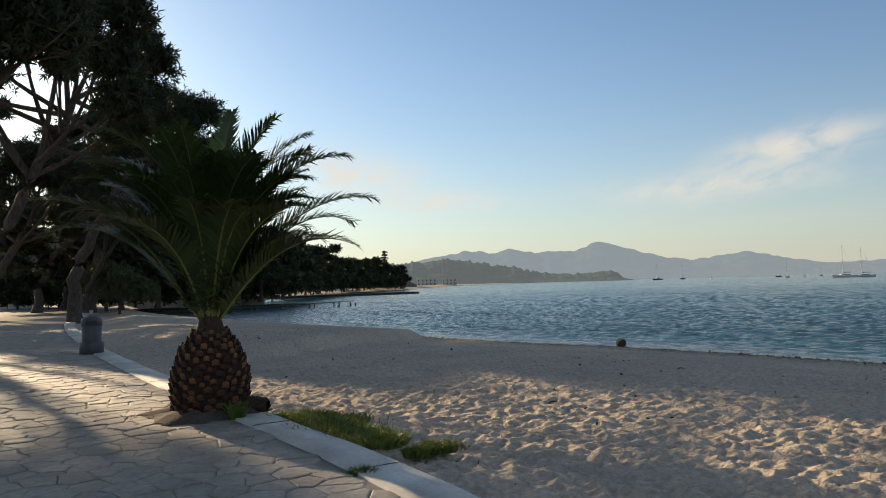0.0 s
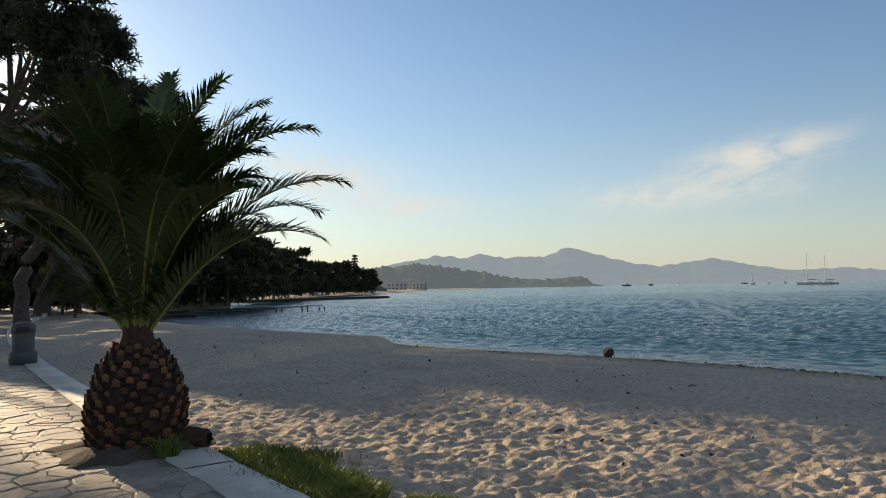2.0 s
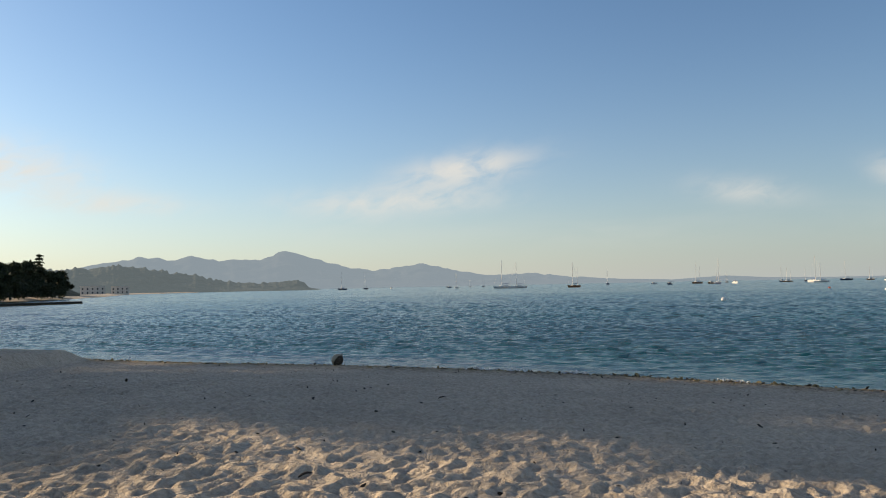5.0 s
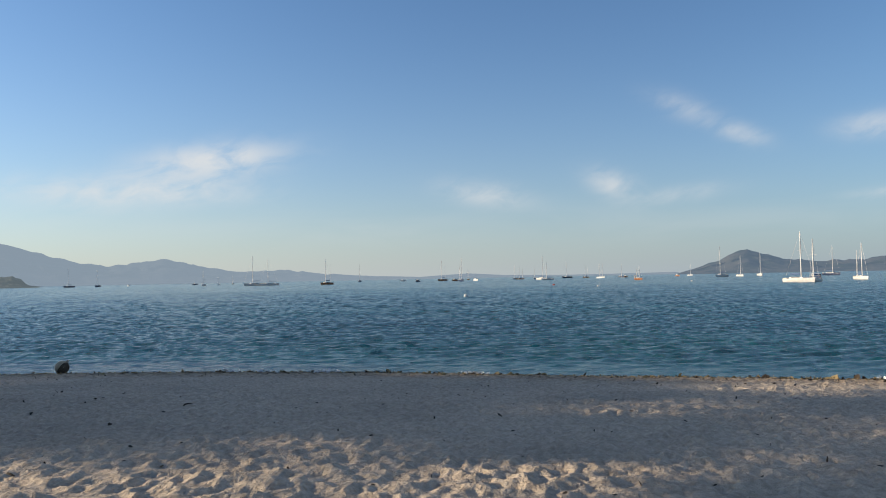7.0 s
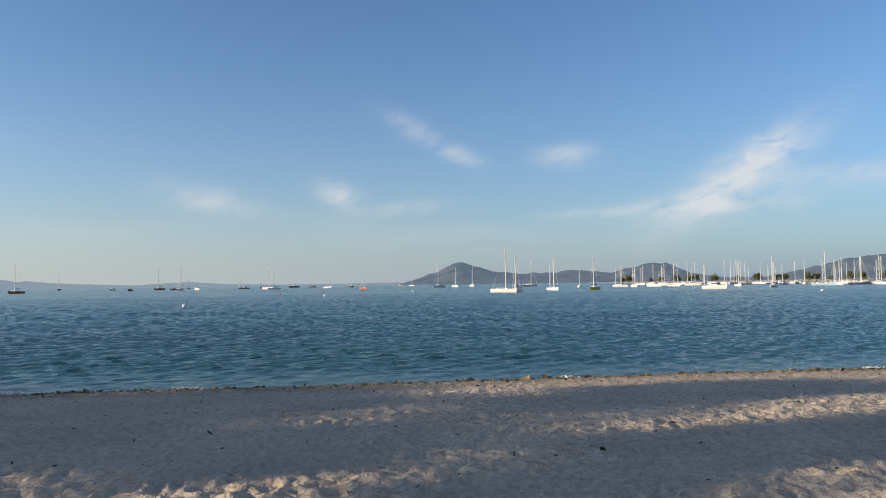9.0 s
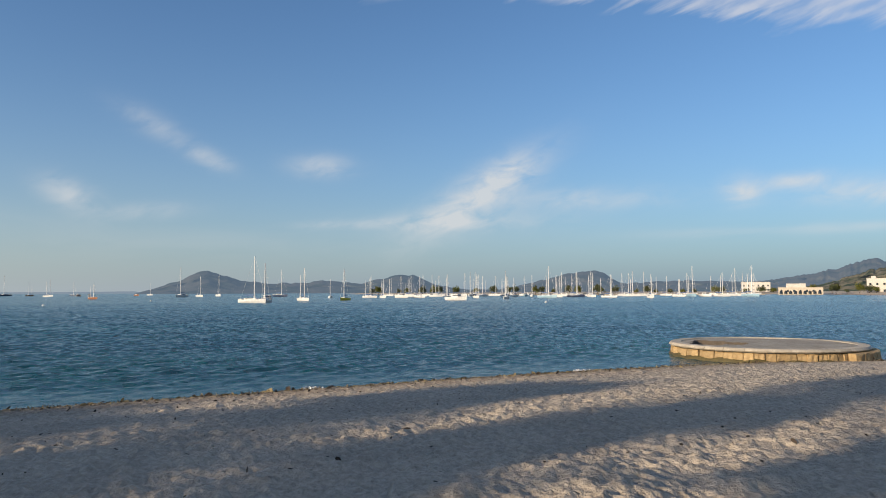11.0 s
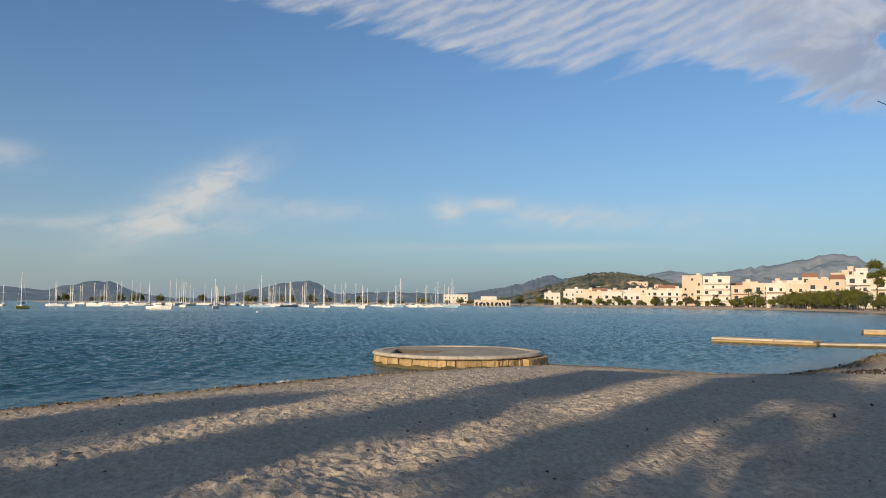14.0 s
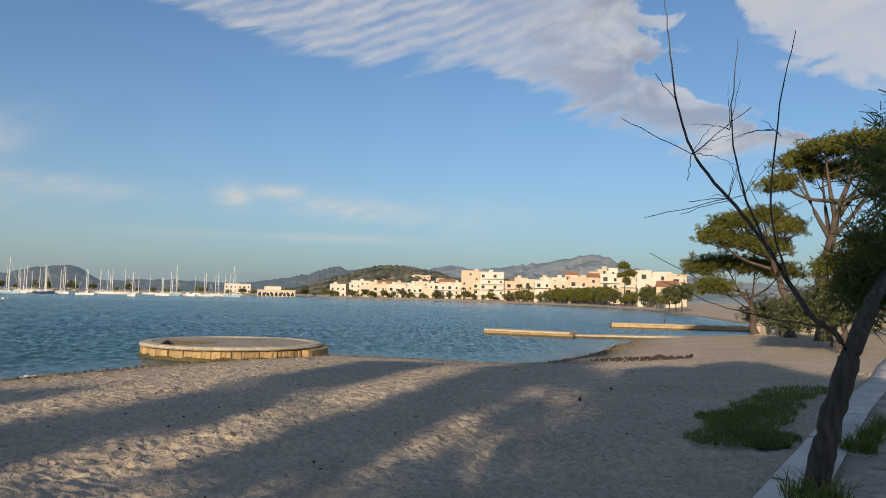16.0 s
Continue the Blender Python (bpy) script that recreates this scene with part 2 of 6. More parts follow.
def sand_build(nodes, links, s):
    n0 = noise_tex(nodes, links, 220, 3)
    n1 = noise_tex(nodes, links, 14, 6)
    n2 = noise_tex(nodes, links, 0.5, 4)
    col = ramp(nodes, links, n1.outputs["Fac"], ((0.34, (0.44, 0.370, 0.288)), (0.66, (0.655, 0.562, 0.447))))
    col = blend(nodes, links, 0.7, col, ramp(nodes, links, n2.outputs["Fac"], ((0.3, (0.78, 0.76, 0.74)), (0.7, (1.05, 1.03, 1.0)))), "MULTIPLY")
    col = blend(nodes, links, 0.5, col, ramp(nodes, links, n0.outputs["Fac"], ((0.3, (0.7, 0.68, 0.66)), (0.7, (1.1, 1.1, 1.1)))), "MULTIPLY")
    # dark weed specks, and wet sand low down by the water
    v = nodes.new("ShaderNodeTexVoronoi")
    v.inputs["Scale"].default_value = 2.6
    c = nodes.new("ShaderNodeTexCoord")
    links.new(c.outputs["Object"], v.inputs["Vector"])
    speck = ramp(nodes, links, v.outputs["Distance"], ((0.05, (1, 1, 1)), (0.075, (0, 0, 0))))
    col = blend(nodes, links, speck, col, (0.05, 0.04, 0.03))
    sep = nodes.new("ShaderNodeSeparateXYZ")
    links.new(c.outputs["Object"], sep.inputs[0])
    wet = nodes.new("ShaderNodeMapRange")
    for i, w in enumerate((0, -0.50, -0.64, 0.0, 1.0)):
        if i:
            wet.inputs[i].default_value = w
    links.new(sep.outputs[2], wet.inputs[0])
    weed = noise_tex(nodes, links, 9, 5, 0.7)
    litter = ramp(nodes, links, weed.outputs["Fac"], ((0.42, (0.10, 0.065, 0.038)), (0.60, (0.52, 0.40, 0.26))))
    col = blend(nodes, links, wet.outputs[0], col, litter)
    links.new(col, s.inputs["Base Color"])
    n3 = noise_tex(nodes, links, 5.0, 4, 0.55)
    b0 = bump(nodes, links, s, n3.outputs["Fac"], 1.0, 0.12)
    b1 = bump(nodes, links, s, n1.outputs["Fac"], 1.0, 0.035, b0)
    bump(nodes, links, s, n0.outputs["Fac"], 0.35, 0.004, b1)


def water_build(nodes, links, s):
    s.inputs["IOR"].default_value = 1.333
    n2 = noise_tex(nodes, links, 0.05, 4)
    col = ramp(nodes, links, n2.outputs["Fac"], ((0.35, (0.008, 0.062, 0.088)), (0.65, (0.013, 0.092, 0.108))))
    links.new(col, s.inputs["Base Color"])
    a = noise_tex(nodes, links, 2.2, 4, 0.6)
    c = noise_tex(nodes, links, 8.0, 3, 0.6)
    y = bump(nodes, links, s, a.outputs["Fac"], 1.0, 0.10)
    bump(nodes, links, s, c.outputs["Fac"], 1.0, 0.035, y)


def hazy(name, near_a, near_b, haze_glow, amount, scale=0.01):
    """Far land: its own colour, with the haze mixed in as a surface glow."""
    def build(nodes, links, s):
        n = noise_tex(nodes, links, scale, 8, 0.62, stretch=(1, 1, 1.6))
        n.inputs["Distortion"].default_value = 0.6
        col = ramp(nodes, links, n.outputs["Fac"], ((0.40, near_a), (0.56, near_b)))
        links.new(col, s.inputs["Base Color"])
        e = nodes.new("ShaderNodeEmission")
        e.inputs[0].default_value, e.inputs[1].default_value = (*haze_glow, 1), 1.0
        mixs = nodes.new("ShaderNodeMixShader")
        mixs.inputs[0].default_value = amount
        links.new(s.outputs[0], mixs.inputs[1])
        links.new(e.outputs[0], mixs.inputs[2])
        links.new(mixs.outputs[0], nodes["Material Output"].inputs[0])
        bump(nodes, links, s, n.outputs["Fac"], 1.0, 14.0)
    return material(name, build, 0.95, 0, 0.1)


def plain(name, colour, rough=0.6, metal=0.0, vary=0.0):
    c = Vector(colour)
    return material(name, two_tone(tuple(c * 0.86), tuple(c * 1.06), 30, 2.5, 0.12, 0.004, vary), rough, metal)


SAND = material("sand", sand_build, 0.95, 0, 0.2)
WATER = material("sea_water", water_build, 0.18, 0, 0.5)
PAVER = material("paving_stone", two_tone((0.32, 0.28, 0.23), (0.46, 0.405, 0.335), 16, 2.2, 0.8, 0.018, 0.16), 0.7)
MORTAR = material("mortar", two_tone((0.33, 0.29, 0.24), (0.43, 0.38, 0.315), 45, 2, 0.5, 0.006, 0.0), 0.9)
KERB = material("kerb_stone", two_tone((0.58, 0.55, 0.50), (0.72, 0.69, 0.63), 30, 1.6, 0.3, 0.006, 0.10), 0.75)
EARTH = material("earth", two_tone((0.07, 0.055, 0.04), (0.14, 0.11, 0.08), 30, 2, 0.7, 0.02, 0.0), 0.95)
BARK = material("pine_bark", two_tone((0.045, 0.034, 0.028), (0.14, 0.105, 0.085), 14, 2, 1.0, 0.03, 0.0, (1, 1, 0.25)), 0.95)
GREYBARK = material("grey_bark", two_tone((0.035, 0.028, 0.023), (0.115, 0.095, 0.08), 22, 4, 1.0, 0.03, 0.0, (1, 1, 0.3)), 0.95)
# two tones of one pine green: lightened for sunlit crowns, darkened for backlit ones
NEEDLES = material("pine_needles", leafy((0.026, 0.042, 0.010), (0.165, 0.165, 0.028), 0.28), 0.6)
BACKLIT_PINE = material("backlit_pine_needles", leafy((0.010, 0.018, 0.007), (0.042, 0.050, 0.018), 0.15), 0.7)
SCRUB = material("scrub_leaves", leafy((0.030, 0.045, 0.018), (0.10, 0.11, 0.045), 0.2), 0.7)
FEATHER = material("tamarisk_leaves", leafy((0.030, 0.055, 0.016), (0.13, 0.15, 0.030), 0.3), 0.7)
FROND = material("palm_leaf", leafy((0.016, 0.036, 0.010), (0.060, 0.095, 0.022), 0.30), 0.45)
RACHIS = plain("palm_rib", (0.20, 0.20, 0.05), 0.5)
HUSK = material("palm_husk", two_tone((0.022, 0.011, 0.008), (0.075, 0.036, 0.020), 30, 3, 0.8, 0.02, 0.4, (1, 1, 0.3)), 0.9)
CUT = material("palm_cut", two_tone((0.06, 0.024, 0.012), (0.32, 0.145, 0.060), 26, 7, 0.6, 0.01, 0.75), 0.85)
GRASS = material("grass_blades", leafy((0.045, 0.085, 0.014), (0.15, 0.19, 0.035), 0.3), 0.6)
DRY = material("dry_straw", leafy((0.12, 0.09, 0.045), (0.26, 0.20, 0.10), 0.2), 0.8)
WEED = material("dead_seaweed", two_tone((0.028, 0.020, 0.014), (0.07, 0.05, 0.034), 40, 3, 0.6, 0.01, 0.4), 0.9)
WALLSTONE = material("platform_stone", two_tone((0.40, 0.27, 0.12), (0.58, 0.42, 0.22), 14, 4, 0.8, 0.03, 0.35), 0.85)
CAPSTONE = material("cap_stone", two_tone((0.46, 0.40, 0.31), (0.60, 0.53, 0.42), 20, 3, 0.5, 0.015, 0.15), 0.8)
CONCRETE = material("old_concrete", two_tone((0.30, 0.26, 0.20), (0.44, 0.39, 0.31), 9, 1.2, 0.6, 0.02, 0.0), 0.9)
# jetty stone darkened to stand in for the unlit side facing the promenade
BACKLIT_STONE = material("backlit_stone", two_tone((0.035, 0.032, 0.028), (0.085, 0.078, 0.066), 9, 1.2, 0.6, 0.02, 0.0), 0.9, 0, 0.05)
ALGAE = material("algae", two_tone((0.05, 0.040, 0.012), (0.13, 0.10, 0.03), 20, 3, 0.8, 0.02, 0.0), 0.7)
BINGREY = material("bin_plastic", two_tone((0.050, 0.054, 0.058), (0.072, 0.076, 0.080), 60, 4, 0.15, 0.002, 0.0), 0.5)
BLACK = plain("black_rubber", (0.02, 0.02, 0.022), 0.6)
WHITEHULL = plain("white_hull", (0.80, 0.79, 0.76), 0.35)
BLUEHULL = plain("blue_hull", (0.34, 0.50, 0.60), 0.35)
YELLOWHULL = plain("yellow_hull", (0.78, 0.62, 0.05), 0.35)
NAVYHULL = plain("navy_hull", (0.03, 0.05, 0.11), 0.35)
WOODHULL = plain("varnished_hull", (0.32, 0.13, 0.05), 0.35)
DECK = plain("boat_deck", (0.62, 0.58, 0.50), 0.6)
MAST = plain("mast_paint", (0.78, 0.77, 0.74), 0.4)
SAILCLOTH = plain("sail_cover", (0.10, 0.16, 0.30), 0.8)
GLASS = plain("dark_glass", (0.035, 0.045, 0.055), 0.12)
RED = plain("red_paint", (0.55, 0.08, 0.04), 0.5)
WHITEWALL = plain("white_render", (0.68, 0.63, 0.56), 0.85)
CREAMWALL = plain("cream_render", (0.64, 0.55, 0.43), 0.85)
PEACHWALL = plain("peach_render", (0.62, 0.49, 0.38), 0.85)
ROOFTILE = plain("roof_tile", (0.45, 0.22, 0.12), 0.85)
# these carry painted haze: a bluish glow mixed over their own colours
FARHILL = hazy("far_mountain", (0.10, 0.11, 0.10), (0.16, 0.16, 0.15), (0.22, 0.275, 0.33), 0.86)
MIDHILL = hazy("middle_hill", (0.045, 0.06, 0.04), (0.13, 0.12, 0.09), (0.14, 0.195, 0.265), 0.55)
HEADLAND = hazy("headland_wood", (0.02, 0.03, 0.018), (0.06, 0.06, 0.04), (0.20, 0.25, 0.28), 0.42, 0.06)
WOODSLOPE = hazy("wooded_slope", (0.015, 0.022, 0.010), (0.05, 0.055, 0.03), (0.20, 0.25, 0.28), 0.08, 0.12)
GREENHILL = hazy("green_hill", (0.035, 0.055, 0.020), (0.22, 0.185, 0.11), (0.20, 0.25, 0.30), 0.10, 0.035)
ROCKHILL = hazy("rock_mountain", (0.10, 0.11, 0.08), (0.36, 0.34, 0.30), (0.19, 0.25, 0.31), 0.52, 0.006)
FOAM = plain("foam", (0.85, 0.86, 0.86), 0.6)


# ---- mesh helpers ----
def mesh_np(name, verts, faces, mats, smooth=False, face_mats=None):
    """A mesh from arrays of vertices and of triangles or quads."""
    verts, faces = np.asarray(verts, dtype=np.float32), np.asarray(faces, dtype=np.int32)
    me = bpy.data.meshes.new(name)
    k = faces.shape[1]
    me.vertices.add(len(verts))
    me.vertices.foreach_set("co", verts.ravel())
    me.loops.add(faces.size)
    me.loops.foreach_set("vertex_index", faces.ravel())
    me.polygons.add(len(faces))
    me.polygons.foreach_set("loop_start", np.arange(0, faces.size, k, dtype=np.int32))
    me.polygons.foreach_set("loop_total", np.full(len(faces), k, dtype=np.int32))
    for m in mats if isinstance(mats, (list, tuple)) else [mats]:
        me.materials.append(m)
    if face_mats is not None:
        me.polygons.foreach_set("material_index", np.asarray(face_mats, dtype=np.int32))
    if smooth:
        me.polygons.foreach_set("use_smooth", np.ones(len(faces), dtype=bool))
    me.update(calc_edges=True)
    return me


def bm_mesh(name, bm, mats, smooth=False):
    me = bpy.data.meshes.new(name)
    bmesh.ops.recalc_face_normals(bm, faces=bm.faces)
    for f in bm.faces:
        f.smooth = smooth
    bm.to_mesh(me)
    bm.free()
    for m in mats if isinstance(mats, (list, tuple)) else [mats]:
        me.materials.append(m)
    return me


def part(name, me, parent, label="", m=None):
    """One mesh object under a thing or part."""
    ob = new(name, me)
    ob.parent = parent
    if m is not None:
        ob.matrix_basis = m
    return tagged(ob, label)


def thing(name, label, category, m=None, group="", kind=""):
    ob = new(name)
    ob.empty_display_size = 0.2
    if m is not None:
        ob.matrix_basis = m
    return tagged(ob, label, category, group, kind)


def box_bm(x0, y0, z0, x1, y1, z1, bevel=0.0, bm=None):
    bm = bm or bmesh.new()
    r = bmesh.ops.create_cube(bm, size=1, matrix=Matrix.Translation(((x0 + x1) / 2, (y0 + y1) / 2, (z0 + z1) / 2)) @ Matrix.Diagonal((x1 - x0, y1 - y0, z1 - z0, 1)))
    if bevel:
        edges = list({e for v in r["verts"] for e in v.link_edges})
        bmesh.ops.bevel(bm, geom=edges, offset=bevel, segments=2, affect="EDGES", profile=0.6)
    return bm


def tube(points, radii, sides=8):
    """Vertices and quads of a tapering tube along points, closed by its last ring."""
    pts = np.asarray(points, dtype=float)
    n = len(pts)
    tang = np.gradient(pts, axis=0)
    tang /= np.linalg.norm(tang, axis=1)[:, None] + 1e-9
    ref = np.where(np.abs(tang[:, 2:3]) > 0.9, [[1.0, 0, 0]], [[0, 0, 1.0]])
    u = np.cross(tang, ref)
    u /= np.linalg.norm(u, axis=1)[:, None]
    w = np.cross(tang, u)
    a = np.linspace(0, 2 * np.pi, sides, endpoint=False)
    ring = pts[:, None] + np.asarray(radii)[:, None, None] * (np.cos(a)[None, :, None] * u[:, None] + np.sin(a)[None, :, None] * w[:, None])
    i, j = np.meshgrid(np.arange(n - 1), np.arange(sides), indexing="ij")
    q = np.stack([i * sides + j, i * sides + (j + 1) % sides, (i + 1) * sides + (j + 1) % sides, (i + 1) * sides + j], -1).reshape(-1, 4)
    return ring.reshape(-1, 3), q


def join_np(pieces):
    """Several (vertices, faces) as one pair."""
    off, vs, fs = 0, [], []
    for v, f in pieces:
        vs.append(np.asarray(v))
        fs.append(np.asarray(f) + off)
        off += len(v)
    return np.concatenate(vs), np.concatenate(fs)


def smooth_line(points, n):
    """A soft curve through points, n samples."""
    p = np.asarray(points, dtype=float)
    d = np.r_[0, np.cumsum(np.linalg.norm(np.diff(p, axis=0), axis=1))]
    t = np.linspace(0, d[-1], n)
    q = np.stack([np.interp(t, d, p[:, k]) for k in range(p.shape[1])], -1)
    for _ in range(2):
        q[1:-1] = (q[:-2] + 2 * q[1:-1] + q[2:]) / 4
    return q


def scatter(template, where, sizes, rng):
    """Copies of a triangle template, turned at random, as one pair of arrays."""
    tv, tf = template
    n = len(where)
    q = rng.normal(size=(n, 4))
    q /= np.linalg.norm(q, axis=1)[:, None]
    w, x, y, z = q.T
    R = np.stack([1 - 2 * (y * y + z * z), 2 * (x * y - z * w), 2 * (x * z + y * w), 2 * (x * y + z * w), 1 - 2 * (x * x + z * z), 2 * (y * z - x * w), 2 * (x * z - y * w), 2 * (y * z + x * w), 1 - 2 * (x * x + y * y)], -1).reshape(n, 3, 3)
    v = np.einsum("nij,kj->nki", R, tv) * np.asarray(sizes)[:, None, None] + np.asarray(where)[:, None]
    f = tf[None] + (np.arange(n) * len(tv))[:, None, None]
    return v.reshape(-1, 3), f.reshape(-1, tf.shape[1])


def tuft(count, width, rng):
    """A clump of small blades round a point."""
    d = rng.normal(size=(count, 3))
    d /= np.linalg.norm(d, axis=1)[:, None]
    s = np.cross(d, rng.normal(size=(count, 3)))
    s /= np.linalg.norm(s, axis=1)[:, None]
    base = d * 0.15
    length = rng.uniform(0.6, 1.1, (count, 1))
    v = np.stack([base - s * width * 0.5, base + s * width * 0.5, d * length + s * width * 0.25, d * length - s * width * 0.25], 1)
    return v.reshape(-1, 3), np.arange(count * 4).reshape(-1, 4)


# ---- coast, ground, sea ----
SEA_LEVEL = -0.70
SEA_EDGE_LEFT = [(900, 4800), (270, 1130), (120, 1050), (10, 700), (-5, 420), (-14, 320), (-34, 240), (-46, 160), (-42, 100), (-30, 72), (-18.3, 53), (-11.4, 43), (-5.1, 34.9), (-1.3, 30.6), (2.4, 26.5), (5.6, 23.6), (8.3, 20.6), (11, 17), (13.4, 12.9), (16.2, 8.6), (18.5, 5.2), (20.2, 2.3), (22.4, -1.9)]
SEA_EDGE_RIGHT = [(23.5, -4.6), (24.2, -8.2), (22.2, -10.3), (19.6, -12.1), (19.0, -14.0), (21, -18.4), (26, -26), (29.4, -31), (31, -36), (29.5, -48), (33, -57), (52, -76), (99, -126), (135, -161), (194, -201), (255, -227), (315, -240), (394, -211), (430, -199), (560, -185), (575, 0), (640, 80), (900, 200), (1700, 350), (4000, 1200), (4800, 2600)]
SHORE = np.array(SEA_EDGE_LEFT + SEA_EDGE_RIGHT, dtype=float)
KERB_LINE = smooth_line([(12.2, -25), (9.6, -18), (7.5, -13), (6.13, -8.99), (4.37, -4.61), (3.35, -2.05), (1.85, 1.9), (0.42, 5.0), (-0.50, 6.52), (-2.05, 8.64), (-4.89, 12.78), (-8.9, 19.0), (-14.2, 28), (-18.6, 36), (-33.5, 69), (-46, 95)], 90)


def offset_line(line, d):
    """The line moved d metres to its landward side."""
    t = np.gradient(line, axis=0)
    t /= np.linalg.norm(t, axis=1)[:, None]
    return line + d * np.stack([-t[:, 1], t[:, 0]], -1)


def inside(px, py, poly):
    odd = np.zeros(px.shape, dtype=bool)
    x0, y0 = poly[:, 0], poly[:, 1]
    x1, y1 = np.roll(x0, -1), np.roll(y0, -1)
    for a, b, c, d in zip(x0, y0, x1, y1):
        if b != d:
            odd ^= ((b > py) != (d > py)) & (px < (c - a) * (py - b) / (d - b) + a)
    return odd


def line_distance(px, py, line):
    best = np.full(px.shape, 1e9)
    for (ax, ay), (bx, by) in zip(line[:-1], line[1:]):
        dx, dy = bx - ax, by - ay
        t = np.clip(((px - ax) * dx + (py - ay) * dy) / (dx * dx + dy * dy), 0, 1)
        best = np.minimum(best, np.hypot(px - ax - t * dx, py - ay - t * dy))
    return best


def ease(v):
    v = np.clip(v, 0, 1)
    return v * v * (3 - 2 * v)


rng = np.random.default_rng(7)
# trodden sand: hollows between soft ridges, on a fine raster
STEP, X0, Y0 = 0.028, -12.0, -16.0
NX, NY = 1340, 1660


def hollows(size, jitter, seed):
    """Distance to the nearest of many scattered points, in units of their spacing."""
    g = np.random.default_rng(seed)
    yy, xx = np.mgrid[0:NY, 0:NX] * (STEP / size)
    xx = xx + 0.35 * np.sin(yy * 0.9 + seed) + 0.22 * np.sin(yy * 2.3 + xx * 0.7)
    yy = yy + 0.35 * np.sin(xx * 0.8 + 2 * seed) + 0.22 * np.sin(xx * 2.1 - yy * 0.6)
    cx, cy = np.floor(xx).astype(int), np.floor(yy).astype(int)
    ox, oy = cx.min() - 2, cy.min() - 2
    shape = (cy.max() - oy + 4, cx.max() - ox + 4)
    jx, jy, deep = g.uniform(0.5 - jitter, 0.5 + jitter, shape), g.uniform(0.5 - jitter, 0.5 + jitter, shape), g.uniform(0.45, 1.0, shape)
    best, amount = np.full(xx.shape, 9.0), np.zeros(xx.shape)
    for a in (-1, 0, 1):
        for b in (-1, 0, 1):
            i, j = cy + b - oy, cx + a - ox
            d = np.hypot(cx + a + jx[i, j] - xx, cy + b + jy[i, j] - yy)
            near = d < best
            best, amount = np.where(near, d, best), np.where(near, deep[i, j], amount)
    return (np.minimum(best, 0.85) ** 1.15 - 0.45) * amount


tread = 0.105 * hollows(0.185, 0.48, 3) + 0.050 * hollows(0.11, 0.48, 5) + 0.045 * hollows(0.55, 0.45, 8)


def ground_height(px, py):
    s = line_distance(px, py, SHORE)
    sea = inside(px, py, SHORE)
    land = -0.715 + 0.06 * ease(s / 0.6) + 0.45 * np.clip(s / 7.0, 0, 1) + 0.10 * ease((s - 3.0) / 8.0)
    bank_line = np.array([(-6.5, 12.2), (-4.6, 15.0), (-3.2, 19.0), (-1.6, 24.5), (-0.6, 28.5)])
    left = (px < np.interp(py, bank_line[:, 1], bank_line[:, 0])) & (py > 12.2)
    db = line_distance(px, py, bank_line)
    land = land + np.where(left, 0.36 * ease(db / 0.55), 0) * ease((s - 0.3) / 2.0) * ease((py - 12.0) / 3.0) * ease((line_distance(px, py, KERB_LINE[::3]) - 0.6) / 3.0)
    land += 0.14 * np.exp(-(((px - 6.3) / 0.8) ** 2 + ((py - 2.9) / 0.55) ** 2)) + 0.09 * np.exp(-(((px - 5.9) / 0.4) ** 2 + ((py - 4.0) / 0.5) ** 2))
    land = land + np.where((py < -50) & (px > 15), np.minimum(s, 45) * 0.03, 0)
    z = np.where(sea, np.maximum(-0.70 - 0.16 * s, -4.0), land)
    gx, gy = (px - X0) / STEP, (py - Y0) / STEP
    ok = (gx > 1) & (gx < NX - 2) & (gy > 1) & (gy < NY - 2)
    i, j = np.clip(gy.astype(int), 0, NY - 2), np.clip(gx.astype(int), 0, NX - 2)
    fy, fx = np.clip(gy - i, 0, 1), np.clip(gx - j, 0, 1)
    t = tread[i, j] * (1 - fy) * (1 - fx) + tread[i + 1, j] * fy * (1 - fx) + tread[i, j + 1] * (1 - fy) * fx + tread[i + 1, j + 1] * fy * fx
    z = z + np.where(ok & ~sea, t * (0.45 + 0.55 * ease(s / 3.0)), 0)
    z = z + np.where(sea, 0, 0.05 * np.exp(-line_distance(px, py, KERB_LINE[::3]) / 0.5))
    walk_side = inside(px, py, PAVED)
    return np.where(walk_side, np.minimum(z, -0.12), z)


PAVED = np.concatenate([offset_line(KERB_LINE, 0.25), offset_line(KERB_LINE, 14.0)[::-1]])


def polar_sheet(cx, cy, angles, radii):
    a, r = np.meshgrid(np.radians(angles), radii)
    px, py = cx - np.sin(a) * r, cy + np.cos(a) * r
    n, m = a.shape
    i, j = np.meshgrid(np.arange(n - 1), np.arange(m - 1), indexing="ij")
    q = np.stack([i * m + j, (i + 1) * m + j, (i + 1) * m + j + 1, i * m + j + 1], -1).reshape(-1, 4)
    return px.ravel(), py.ravel(), q


angles = np.r_[np.linspace(48, -162, 860), np.linspace(-164, -311, 50), -312]
radii = np.r_[0.3, 0.8, np.geomspace(1.4, 48, 600), np.geomspace(50, 4900, 60)]
gx, gy, gq = polar_sheet(0.0, 3.0, angles, radii)
gz = ground_height(gx, gy)
ground = tagged(new("ground", mesh_np("ground", np.stack([gx, gy, gz], -1), gq, SAND, True)), "pale trodden beach sand with footprints and weed scraps", "ground", kind="structure")

